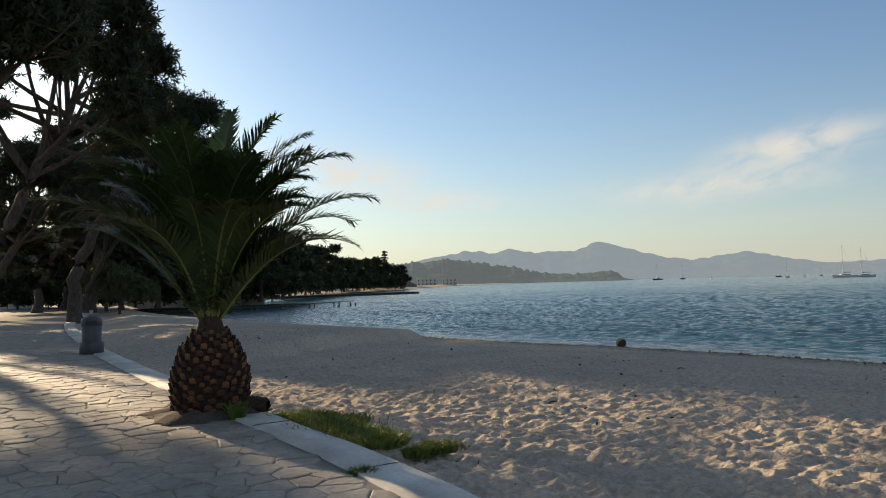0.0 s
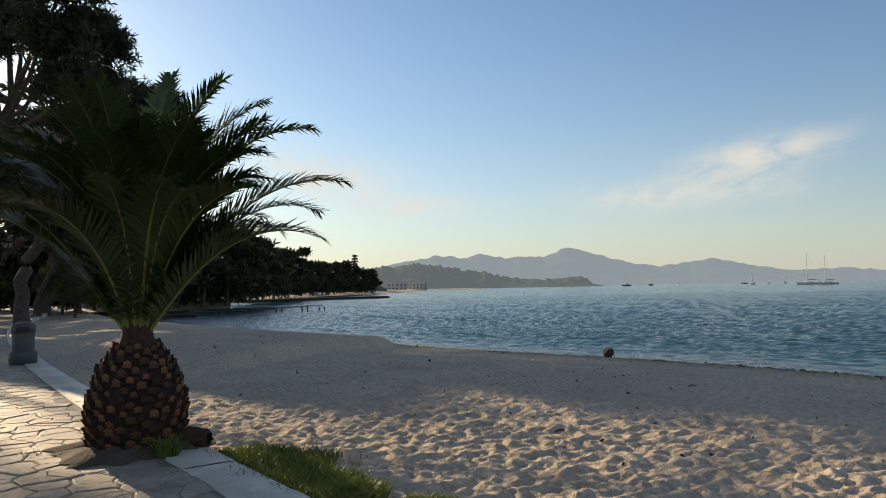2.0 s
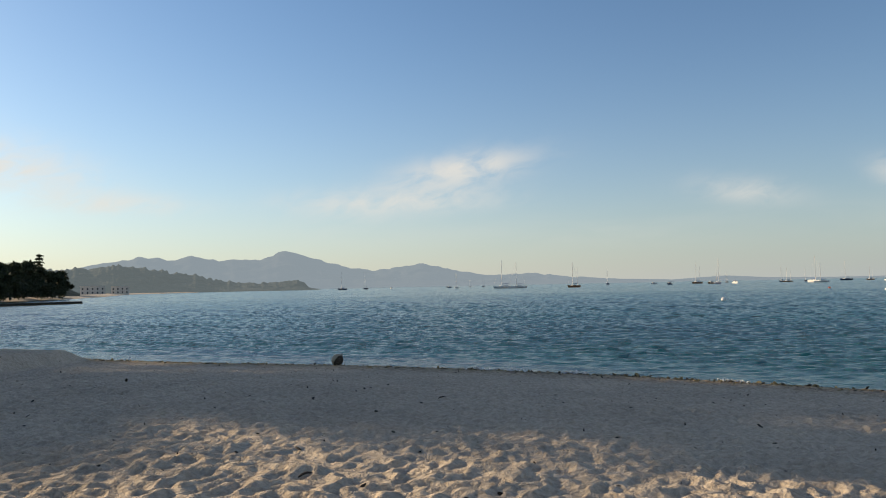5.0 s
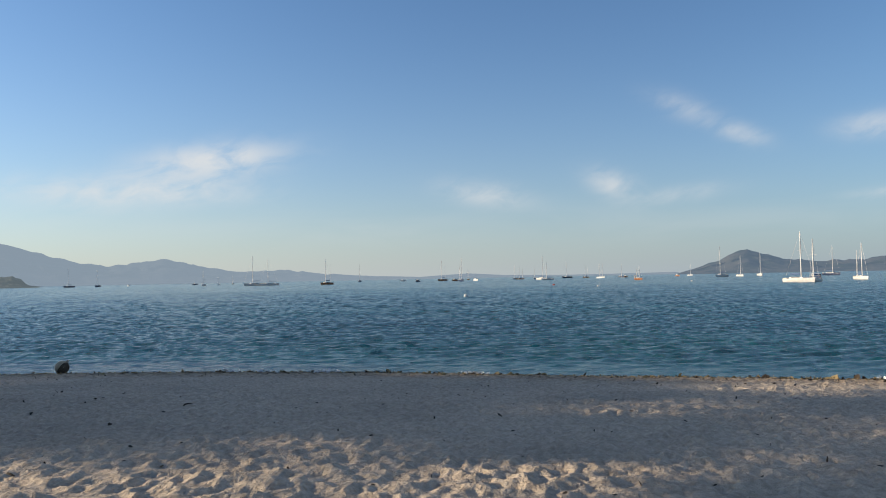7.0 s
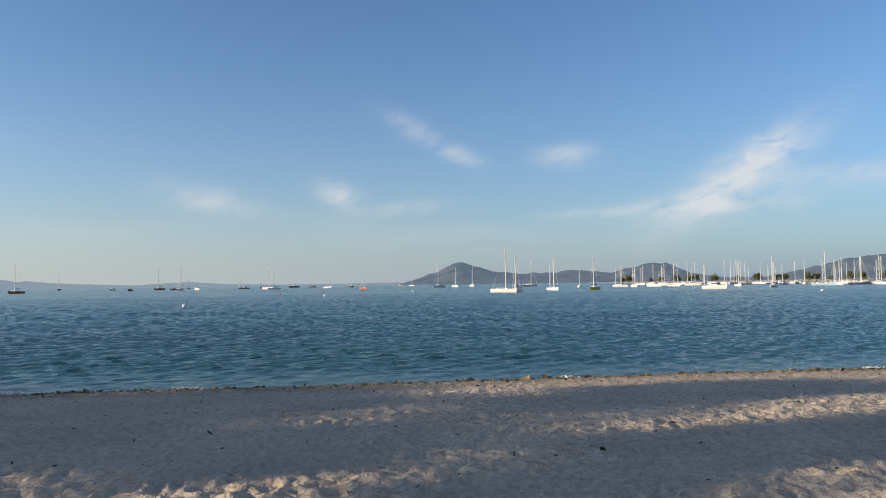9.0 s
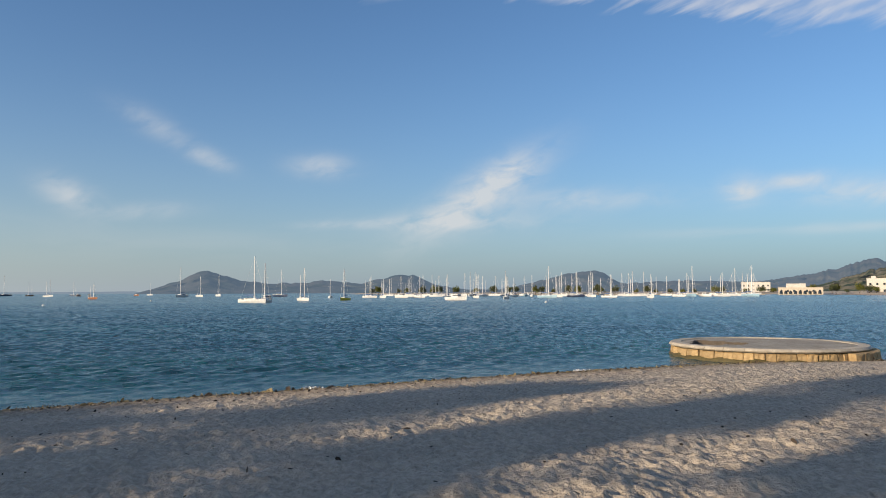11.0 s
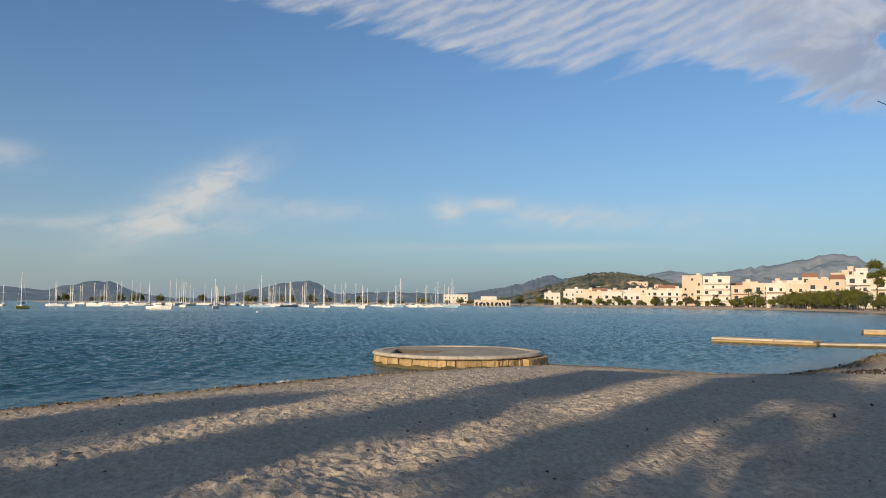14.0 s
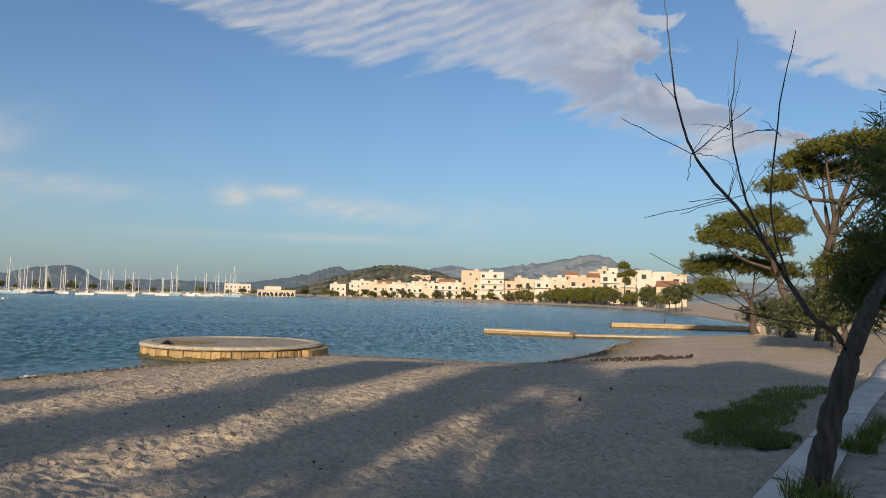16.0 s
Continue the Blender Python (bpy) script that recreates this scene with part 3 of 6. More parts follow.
# the sea, with small wind waves running along the bay
wa = np.linspace(34, -150, 1250)
wr = np.r_[np.geomspace(11.5, 170, 600), np.geomspace(173, 4950, 60)]
wx, wy, wq = polar_sheet(0.0, 3.0, wa, wr)
wz = np.zeros_like(wx)
for k in range(32):
    length = 0.22 * 1.052 ** k
    turn = radians(rng.normal(-125, 26))
    crest = np.sin((wx * np.cos(turn) + wy * np.sin(turn)) * 2 * np.pi / length + rng.uniform(0, 6.28) + 0.9 * np.sin(wx * 0.13 + k) + 0.9 * np.sin(wy * 0.15 - k))
    wz += 0.0092 * length ** 0.82 * (crest + 0.25 * crest * crest) * ease((length * 420 - np.hypot(wx, wy - 3)) / 60)
ws = line_distance(wx, wy, SHORE)
wz *= 0.25 + 0.75 * ease(ws / 5)
keep = inside(wx, wy, SHORE) | (ws < 2.5)
keep_q = keep[wq].any(1)
water = tagged(new("water", mesh_np("water", np.stack([wx, wy, SEA_LEVEL + wz], -1), wq[keep_q], WATER, True)), "blue-green rippled sea water of a calm bay", "sea", kind="structure")


# ---- far land ----
def profile_hill(name, label, flat_list, distance, depth, mat, rough, seed, base=-1.0, steps=260):
    """A range of hills by azimuth and height of its skyline, with slopes falling to the front."""
    p = np.array(flat_list).reshape(-1, 2)
    p = p[np.argsort(p[:, 0])]
    az = np.linspace(p[0, 0] - 0.8, p[-1, 0] + 0.8, steps)
    el = np.interp(az, np.r_[p[0, 0] - 0.8, p[:, 0], p[-1, 0] + 0.8], np.r_[-0.05, p[:, 1], -0.05])
    el[1:-1] = (el[:-2] + 2 * el[1:-1] + el[2:]) / 4
    g = np.random.default_rng(seed)
    el += np.interp(az, np.linspace(az[0], az[-1], 150), g.normal(size=150)) * rough * np.clip(el, 0, 1)
    top = distance * np.tan(np.radians(el)) + 1.54
    rows = 14
    verts = []
    for r in range(rows):
        f = r / (rows - 1)
        d = distance - depth * (1 - f)
        wob = np.interp(az, np.linspace(az[0], az[-1], 60), g.normal(size=60)) * depth * 0.05 * (1 - f) * f * 4
        a = np.radians(az)
        h = base + (top - base) * (f ** 0.8) * (1 + 0.10 * np.interp(az, np.linspace(az[0], az[-1], 45), g.normal(size=45)) * (1 - f))
        h = np.minimum(h, (top - 1.54) * (d + wob) / distance * 0.995 + 1.54) if r < rows - 1 else top
        verts.append(np.stack([-np.sin(a) * (d + wob), 3.4 + np.cos(a) * (d + wob), np.maximum(h, base)], -1))
    a = np.radians(az)
    verts.append(np.stack([-np.sin(a) * (distance + depth * 0.5), 3.4 + np.cos(a) * (distance + depth * 0.5), np.full(steps, base)], -1))
    v = np.concatenate(verts)
    i, j = np.meshgrid(np.arange(rows), np.arange(steps - 1), indexing="ij")
    q = np.stack([i * steps + j, i * steps + j + 1, (i + 1) * steps + j + 1, (i + 1) * steps + j], -1).reshape(-1, 4)
    return tagged(new(name, mesh_np(name, v, q, mat, True)), label, "hill", kind="structure")


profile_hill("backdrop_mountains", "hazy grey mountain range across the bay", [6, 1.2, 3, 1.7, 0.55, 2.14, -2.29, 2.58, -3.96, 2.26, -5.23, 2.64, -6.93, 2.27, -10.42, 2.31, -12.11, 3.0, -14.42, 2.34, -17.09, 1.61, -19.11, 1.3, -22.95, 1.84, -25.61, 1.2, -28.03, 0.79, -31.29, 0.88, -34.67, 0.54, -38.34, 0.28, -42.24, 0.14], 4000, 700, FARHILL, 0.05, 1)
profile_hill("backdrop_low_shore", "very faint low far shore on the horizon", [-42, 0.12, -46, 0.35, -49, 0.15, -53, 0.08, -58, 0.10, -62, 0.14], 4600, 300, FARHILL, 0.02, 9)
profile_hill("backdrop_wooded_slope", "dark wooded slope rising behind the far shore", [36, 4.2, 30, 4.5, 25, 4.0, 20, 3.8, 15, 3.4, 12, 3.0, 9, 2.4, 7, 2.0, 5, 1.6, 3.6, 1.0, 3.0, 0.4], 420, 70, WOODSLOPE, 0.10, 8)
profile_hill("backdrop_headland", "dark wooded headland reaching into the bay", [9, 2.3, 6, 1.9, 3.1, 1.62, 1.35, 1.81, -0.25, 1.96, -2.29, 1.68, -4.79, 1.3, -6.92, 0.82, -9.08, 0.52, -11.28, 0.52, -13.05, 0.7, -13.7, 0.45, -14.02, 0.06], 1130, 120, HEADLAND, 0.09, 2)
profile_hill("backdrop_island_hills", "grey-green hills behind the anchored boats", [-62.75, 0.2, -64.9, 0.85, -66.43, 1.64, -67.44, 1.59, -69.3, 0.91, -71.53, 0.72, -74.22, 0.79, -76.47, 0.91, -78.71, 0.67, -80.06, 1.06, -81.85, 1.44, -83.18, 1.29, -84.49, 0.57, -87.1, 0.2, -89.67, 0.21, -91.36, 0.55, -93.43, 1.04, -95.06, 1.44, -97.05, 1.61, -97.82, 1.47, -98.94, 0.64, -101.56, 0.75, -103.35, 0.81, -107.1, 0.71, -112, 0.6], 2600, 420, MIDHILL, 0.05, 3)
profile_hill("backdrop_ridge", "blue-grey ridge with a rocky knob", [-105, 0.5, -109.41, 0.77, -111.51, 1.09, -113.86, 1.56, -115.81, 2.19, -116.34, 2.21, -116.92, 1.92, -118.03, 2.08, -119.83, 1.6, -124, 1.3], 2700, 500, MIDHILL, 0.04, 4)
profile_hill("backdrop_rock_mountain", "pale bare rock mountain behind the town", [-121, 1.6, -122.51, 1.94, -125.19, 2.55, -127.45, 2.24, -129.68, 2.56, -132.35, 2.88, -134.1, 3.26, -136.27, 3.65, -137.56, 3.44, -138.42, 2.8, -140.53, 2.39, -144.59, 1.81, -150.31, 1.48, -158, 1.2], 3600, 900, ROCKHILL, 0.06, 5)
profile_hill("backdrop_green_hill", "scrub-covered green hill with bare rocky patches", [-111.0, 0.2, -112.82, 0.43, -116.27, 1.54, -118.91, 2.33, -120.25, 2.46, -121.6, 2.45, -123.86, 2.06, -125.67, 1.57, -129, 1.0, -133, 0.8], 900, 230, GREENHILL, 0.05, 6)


# ---- promenade ----
def strip(name, a, b, z0, z1, mat, parent=None):
    """A solid band between two lines."""
    n = len(a)
    v = np.concatenate([np.c_[a, np.full(n, z1)], np.c_[b, np.full(n, z1)], np.c_[a, np.full(n, z0)], np.c_[b, np.full(n, z0)]])
    i = np.arange(n - 1)
    q = np.concatenate([np.stack([i, i + 1, i + 1 + n, i + n], -1), np.stack([i + 2 * n, i + 1 + 2 * n, i + 1, i], -1), np.stack([i + n, i + n + 1, i + 1 + 3 * n, i + 3 * n], -1)])
    return mesh_np(name, v, q, mat)


pavement = tagged(new("pavement", strip("pavement", offset_line(KERB_LINE, 0.40), offset_line(KERB_LINE, 14.0), -0.3, -0.011, MORTAR)), "seafront promenade of irregular flat stones in mortar", "pavement", kind="structure")
verge = tagged(new("verge", strip("verge", offset_line(KERB_LINE, 13.9), offset_line(KERB_LINE, 60.0), -0.3, -0.05, EARTH)), "bare dry earth behind the promenade", "ground", kind="structure")
kerb = tagged(new("kerb"), "smooth pale stone kerb between promenade and sand", "kerb", kind="structure")
d = np.r_[0, np.cumsum(np.linalg.norm(np.diff(KERB_LINE, axis=0), axis=1))]
at_d = np.arange(0, d[-1] - 1.3, 1.25)
for a0 in at_d:
    ts = np.linspace(a0 + 0.004, a0 + 1.246, 4)
    seg = np.stack([np.interp(ts, d, KERB_LINE[:, 0]), np.interp(ts, d, KERB_LINE[:, 1])], -1)
    lift = 0.018 + 0.004 * math.sin(a0 * 2.3)
    part("kerb_stone", strip("kerb_stone", seg, offset_line(seg, 0.44), -0.3, lift, KERB), kerb)


def cell(points, k, near):
    """The Voronoi cell of one point among its neighbours."""
    poly = [Vector((points[k][0] + dx, points[k][1] + dy)) for dx, dy in ((-1, -1), (1, -1), (1, 1), (-1, 1))]
    c = Vector(points[k])
    for o in near:
        if o == k:
            continue
        p = Vector(points[o])
        mid, nrm = (c + p) / 2, (p - c)
        out = []
        for a, b in zip(poly, poly[1:] + poly[:1]):
            da, db = (a - mid).dot(nrm), (b - mid).dot(nrm)
            if da <= 0:
                out.append(a)
            if (da < 0) != (db < 0):
                out.append(a + (b - a) * (da / (da - db)))
        poly = out
        if len(poly) < 3:
            break
    return poly


def stone_geometry(poly, c, gap, top, rnd):
    """A flat stone with a worn edge: outline, top ring, fan."""
    n = len(poly)
    shrink = [c + (p - c) * max(0.5, 1 - gap / max((p - c).length, 0.02)) for p in poly]
    inner = [c + (p - c) * 0.90 for p in shrink]
    v = [(p.x, p.y, -0.03) for p in shrink] + [(p.x, p.y, top - 0.007) for p in shrink] + [(p.x, p.y, top + rnd.uniform(-0.002, 0.002)) for p in inner]
    f = []
    for i in range(n):
        j = (i + 1) % n
        f.append((i, j, n + j, n + i))
        f.append((n + i, n + j, 2 * n + j, 2 * n + i))
    f.append(tuple(range(2 * n, 3 * n)))
    return v, f


rnd = random.Random(5)
kerb_in = offset_line(KERB_LINE, 0.46)
pts = []
cellsize = 0.37
for i in range(-84, 50):
    for j in range(-95, 175):
        x, y = i * cellsize + rnd.uniform(-0.16, 0.16) + (j % 2) * 0.19, j * cellsize * 0.56 + rnd.uniform(-0.09, 0.09)
        pts.append((x, y))
P2 = np.array(pts)
ok = inside(P2[:, 0], P2[:, 1], np.concatenate([kerb_in, offset_line(KERB_LINE, 9.5)[::-1]])) & (P2[:, 1] > -17) & (P2[:, 1] < 31) & (line_distance(P2[:, 0], P2[:, 1], kerb_in) > 0.04)
grid = {}
for k, (x, y) in enumerate(P2):
    grid.setdefault((int(x // 0.8), int(y // 0.8)), []).append(k)
stones = []
for k in np.nonzero(ok)[0]:
    x, y = P2[k]
    gi, gj = int(x // 0.8), int(y // 0.8)
    near = [o for a in (-1, 0, 1) for b in (-1, 0, 1) for o in grid.get((gi + a, gj + b), ())]
    poly = cell(P2, k, near)
    if len(poly) >= 3:
        stones.append((x, y, poly))
# the nearest stretch of the promenade stone by stone, the rest joined
stones.sort(key=lambda s: abs(s[1] - 8.2) + 0.9 * abs(s[0] + 2.6))
rest_v, rest_f = [], []
for k, (x, y, poly) in enumerate(stones):
    v, f = stone_geometry(poly, Vector((x, y)), rnd.uniform(0.004, 0.012), rnd.uniform(-0.008, 0.008), rnd)
    if k < 300:
        me = bpy.data.meshes.new("paving_stone")
        me.from_pydata(v, [], f)
        me.materials.append(PAVER)
        part("paving_stone", me, pavement)
    else:
        o = len(rest_v)
        rest_v += v
        rest_f += [tuple(i + o for i in q) for q in f]
me = bpy.data.meshes.new("paving_stones")
me.from_pydata(rest_v, [], rest_f)
me.materials.append(PAVER)
tagged(part("paving_stones", me, pavement), kind="stuff")


# ---- trees ----
TUFT_FINE = tuft(14, 0.16, np.random.default_rng(1))
TUFT_BROAD = tuft(12, 0.30, np.random.default_rng(2))


def tree(name, label, base, trunk, radius, lobes, clumps, size, leaf=None, bark=None, seed=1, category="pine tree", hollow=0.30, broad=False, group="", limbs=True):
    """A tapered trunk through points, limbs out to the lobes of the crown, and a crown of small needle clumps."""
    g = np.random.default_rng(seed)
    ob = thing(name, label, category, Matrix.Translation(base), group)
    line = smooth_line([(0, 0, -0.15)] + list(trunk), 16)
    line[2:-1] += g.normal(size=(13, 3)) * radius * 0.25
    rad = radius * np.linspace(1.15, 0.45, 16)
    rad[0] *= 1.35
    part("trunk", mesh_np("trunk", *tube(line, rad, 10), bark or BARK, True), ob)
    if limbs:
        top = line[-1]
        for c, r in lobes:
            c = np.array(c)
            start = line[min(15, 9 + int(g.integers(0, 7)))]
            mid = start * 0.45 + c * 0.55 + np.array([0, 0, -0.12 * np.linalg.norm(c - start)])
            pieces = [tube(smooth_line([start, mid, c], 9), radius * np.linspace(0.42, 0.08, 9), 6)]
            for _ in range(5):
                e = c + g.normal(size=3) * np.array([r[0], r[1], r[2] * 0.7]) * 0.75
                s = mid + (c - mid) * g.uniform(0.1, 0.9)
                pieces.append(tube(smooth_line([s, (s + e) / 2 - [0, 0, 0.15], e], 6), radius * np.linspace(0.14, 0.03, 6), 5))
            part("limb", mesh_np("limb", *join_np(pieces), bark or BARK, True), ob)
    volume = np.array([r[0] * r[1] * r[2] for _, r in lobes]) ** 0.67
    share = (volume / volume.sum() * clumps).astype(int) + 1
    where = []
    for (c, r), n in zip(lobes, share):
        u = g.normal(size=(n, 3))
        u /= np.linalg.norm(u, axis=1)[:, None]
        u[:, 2] = np.where(u[:, 2] < -0.55, -u[:, 2] * 0.6, u[:, 2])
        rr = g.uniform(hollow, 1.06, (n, 1)) * (1 + 0.06 * g.normal(size=(n, 1)) + 0.16 * np.sin(u[:, :1] * 5 + seed) + 0.14 * np.sin(u[:, 1:2] * 7 + seed * 2) + 0.12 * g.normal(size=(n, 1)))
        where.append(np.array(c) + u * rr * np.array(r))
    where = np.concatenate(where)
    v, f = scatter(TUFT_BROAD if broad else TUFT_FINE, where, size * g.uniform(0.7, 1.35, len(where)), g)
    part("crown", mesh_np("crown", v, f, leaf or NEEDLES), ob)
    return ob


def umbrella(height, spread, count, seed, lift=0.62, lean=(0, 0)):
    """Lobes of a spreading pine crown."""
    g = np.random.default_rng(seed)
    out = []
    for k in range(count):
        a, r = k * 2.4 + g.uniform(-0.3, 0.3), spread * math.sqrt((k + 0.4) / count)
        z = height * (lift + (1 - lift) * (1 - (r / spread) ** 2) * g.uniform(0.6, 1.0))
        s = spread * g.uniform(0.26, 0.40)
        out.append(((lean[0] + r * math.cos(a), lean[1] + r * math.sin(a), z), (s, s, s * g.uniform(0.45, 0.65))))
    return out


PINE = "tall backlit pine beside the promenade with a bare leaning trunk"
# the leaning pine over the promenade and its neighbours; gaps between their crowns let bands of sun onto walk and beach


def lobe(base, across, along, height, wide, tall):
    """A lobe placed across and along the sun's azimuth, relative to a tree's base."""
    ux, uy = math.cos(radians(SUN_AZ)), math.sin(radians(SUN_AZ))
    return ((ux * across - uy * along - base[0], uy * across + ux * along - base[1], height), (wide, wide, tall))


LEANER, SIDE, NEARPINE = (-17.7, 26.0, 0), (-19.8, 38.6, 0), (-10.4, 13.6, 0)
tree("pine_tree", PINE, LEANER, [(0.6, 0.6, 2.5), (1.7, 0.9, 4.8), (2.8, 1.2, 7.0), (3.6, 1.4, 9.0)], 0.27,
     [lobe(LEANER, *q) for q in ((8.7, 31.0, 8.5, 0.95, 0.8), (8.6, 31.5, 9.8, 1.0, 0.8), (8.7, 30.5, 11.0, 1.0, 0.8), (8.6, 32.0, 12.2, 0.95, 0.8), (7.6, 31.0, 7.9, 0.8, 0.5), (9.3, 31.0, 7.3, 0.5, 0.4), (4.0, 23.0, 8.1, 0.4, 0.45), (4.0, 31.0, 11.6, 0.6, 0.9), (5.6, 22.5, 7.2, 0.75, 0.8), (5.4, 23.0, 8.5, 0.8, 0.9), (5.4, 22.0, 9.8, 0.8, 0.9), (5.5, 24.0, 11.0, 0.8, 0.8), (5.5, 28.0, 10.3, 0.8, 0.9), (5.4, 30.0, 11.8, 0.85, 0.9), (5.5, 31.0, 13.2, 1.1, 0.9), (5.5, 29.0, 14.4, 1.1, 0.8), (2.2, 30.0, 9.6, 1.2, 0.8), (2.0, 30.0, 11.0, 1.3, 0.9), (1.6, 31.0, 12.0, 1.4, 0.8), (-0.6, 30.0, 11.4, 1.7, 1.1), (0.0, 29.0, 9.8, 1.6, 1.0))], 13000, 0.29, BACKLIT_PINE, seed=11)
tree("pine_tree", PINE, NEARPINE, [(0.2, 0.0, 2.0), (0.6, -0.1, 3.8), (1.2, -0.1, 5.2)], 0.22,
     [lobe(NEARPINE, *q) for q in ((2.3, 15.0, 6.3, 0.75, 0.6), (1.6, 15.0, 7.0, 0.9, 0.7), (1.5, 15.0, 6.1, 0.7, 0.5), (2.5, 16.0, 7.2, 0.8, 0.6), (2.1, 15.0, 8.0, 0.9, 0.6), (0.9, 15.0, 7.4, 1.2, 0.8), (-0.6, 15.5, 6.6, 1.3, 0.8), (0.2, 14.0, 8.3, 1.2, 0.7))], 6000, 0.24, BACKLIT_PINE, seed=26)
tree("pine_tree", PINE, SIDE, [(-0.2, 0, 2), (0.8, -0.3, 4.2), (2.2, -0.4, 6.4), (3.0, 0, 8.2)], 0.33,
     [((3.2, 0.5, 8.6), (2.2, 2.0, 1.1)), ((6.4, 1.0, 9.0), (1.9, 1.7, 1.1)), ((5.6, -0.5, 10.6), (1.5, 1.4, 1.1)), ((5.2, 1.4, 11.6), (1.3, 1.3, 1.0)), ((6.6, 1.0, 11.2), (1.2, 1.2, 1.0)), ((8.2, 0.6, 8.4), (1.1, 1.1, 0.8)), ((1.6, 1.0, 7.6), (1.6, 1.5, 0.9)), lobe(SIDE, 10.3, 41.0, 10.0, 0.9, 0.8), lobe(SIDE, 12.4, 41.0, 12.2, 0.9, 0.7)], 6500, 0.30, BACKLIT_PINE, seed=12)
tree("pine_tree", PINE, (-30.5, 47.0, 0), [(1.0, 0, 2.5), (2.6, 0, 5), (3.8, 0.4, 7.5)], 0.32, umbrella(12.5, 4.8, 12, 31, 0.55, (3.5, 0)), 4200, 0.42, BACKLIT_PINE, seed=13)
tree("pine_tree", PINE, (-34.0, 60.0, 0), [(0.6, 0, 3), (2.4, 0, 6), (3.4, 0.4, 8.5)], 0.34, umbrella(12.5, 5.2, 12, 32, 0.45, (3, 0)), 3600, 0.45, BACKLIT_PINE, seed=14)
tree("pine_tree", PINE, (-27.5, 55.0, 0), [(0.2, 0, 2.0), (1.8, -0.2, 4.4), (3.2, 0, 6.6)], 0.22, umbrella(9.5, 3.8, 6, 33, 0.6, (3, 0)), 1700, 0.45, BACKLIT_PINE, seed=15)
tree("pine_tree", PINE, (-25.5, 22.0, 0), [(0.4, 0.3, 3), (0.6, 0.6, 6), (0.4, 1.0, 9)], 0.32, umbrella(13.0, 4.6, 9, 34, 0.60), 2800, 0.46, BACKLIT_PINE, seed=16)
tree("pine_tree", PINE, (-28.0, 36.5, 0), [(0.4, 0.1, 3), (1.0, 0.4, 6), (1.4, 0.6, 10)], 0.32, umbrella(14.5, 4.2, 9, 35, 0.78), 2800, 0.46, BACKLIT_PINE, seed=17)
tree("pine_tree", PINE, (-19.5, 12.5, 0), [(0.3, 0, 3), (0.2, 0.3, 6), (0.6, 0.3, 9)], 0.3, umbrella(12.0, 4.2, 8, 36, 0.60), 2500, 0.46, BACKLIT_PINE, seed=18)
tree("pine_tree", PINE, (-16.5, 3.5, 0), [(0.3, 0, 3), (0.2, 0.3, 6), (0.6, 0.3, 8.5)], 0.3, umbrella(11.5, 4.4, 8, 37, 0.58), 2500, 0.46, BACKLIT_PINE, seed=19)
tree("pine_tree", PINE, (-31.5, 64.0, 0), [(0.6, 0, 4), (1.0, 0, 8), (1.4, 0.4, 12)], 0.36, umbrella(17.5, 5.2, 13, 45, 0.70, (1, 0)), 3800, 0.48, BACKLIT_PINE, seed=24)
tree("pine_tree", PINE, (-40.0, 56.0, 0), [(0.6, 0, 3), (1.4, 0, 6), (2.4, 0.4, 9)], 0.34, umbrella(14.0, 5.5, 13, 38, 0.35, (1, 0)), 3600, 0.5, BACKLIT_PINE, seed=22)
tree("pine_tree", PINE, (-37.0, 70.0, 0), [(0.6, 0, 3), (1.4, 0, 6), (2.4, 0.4, 9)], 0.34, umbrella(13.0, 5.5, 13, 39, 0.30, (1, 0)), 3000, 0.5, BACKLIT_PINE, seed=23)
tree("bush", "dusty grey-green bush at the back of the beach", (-25.5, 56.5, -0.05), [(0, 0, 0.8), (0.3, 0, 1.8)], 0.10, [((0, 0, 1.9), (2.2, 2.0, 1.6)), ((1.6, 0.3, 1.4), (1.5, 1.3, 1.1)), ((-1.6, 0.2, 2.6), (1.6, 1.5, 1.4))], 1500, 0.30, SCRUB, seed=20, category="bush")
tree("bush", "dusty grey-green bush at the back of the beach", (-31.0, 66.0, -0.05), [(0, 0, 0.8), (0.3, 0, 2.0)], 0.12, [((0, 0, 2.4), (2.8, 2.4, 2.0)), ((2.4, 0.3, 1.8), (2.0, 1.8, 1.4)), ((-2.4, 0.2, 3.2), (2.2, 2.0, 1.9))], 1500, 0.36, SCRUB, seed=21, category="bush")
# wooded shore across the left of the bay
FARPINE = "backlit round-crowned pine on the far wooded shore"
g = np.random.default_rng(77)
for k, (az, dist, h) in enumerate([(14.5, 95, 10.5), (12.8, 110, 11), (12.2, 145, 13), (11.0, 165, 13.5), (9.9, 190, 13), (8.9, 215, 14), (8.0, 225, 13.5), (7.3, 250, 12), (6.4, 270, 13), (5.6, 285, 13), (4.9, 300, 12.5), (4.2, 305, 12), (3.5, 315, 10.5), (10.4, 230, 14.5), (6.9, 300, 15), (16.2, 85, 8), (18.0, 88, 8.5), (20.0, 84, 9.5), (22.0, 82, 9.0), (24.5, 78, 9.5), (27.0, 76, 9.0)]):
    a = radians(az)
    tree("pine_tree", FARPINE, (-math.sin(a) * dist, 1.0 + math.cos(a) * dist, -0.1), [(0.2, 0, h * 0.25), (0.5 * (-1) ** k, 0, h * 0.6)], 0.25, umbrella(h * 0.93, h * 0.40, 11, 100 + k, 0.32), 900, h * 0.085, BACKLIT_PINE, seed=200 + k, broad=True, group="far shore pines")
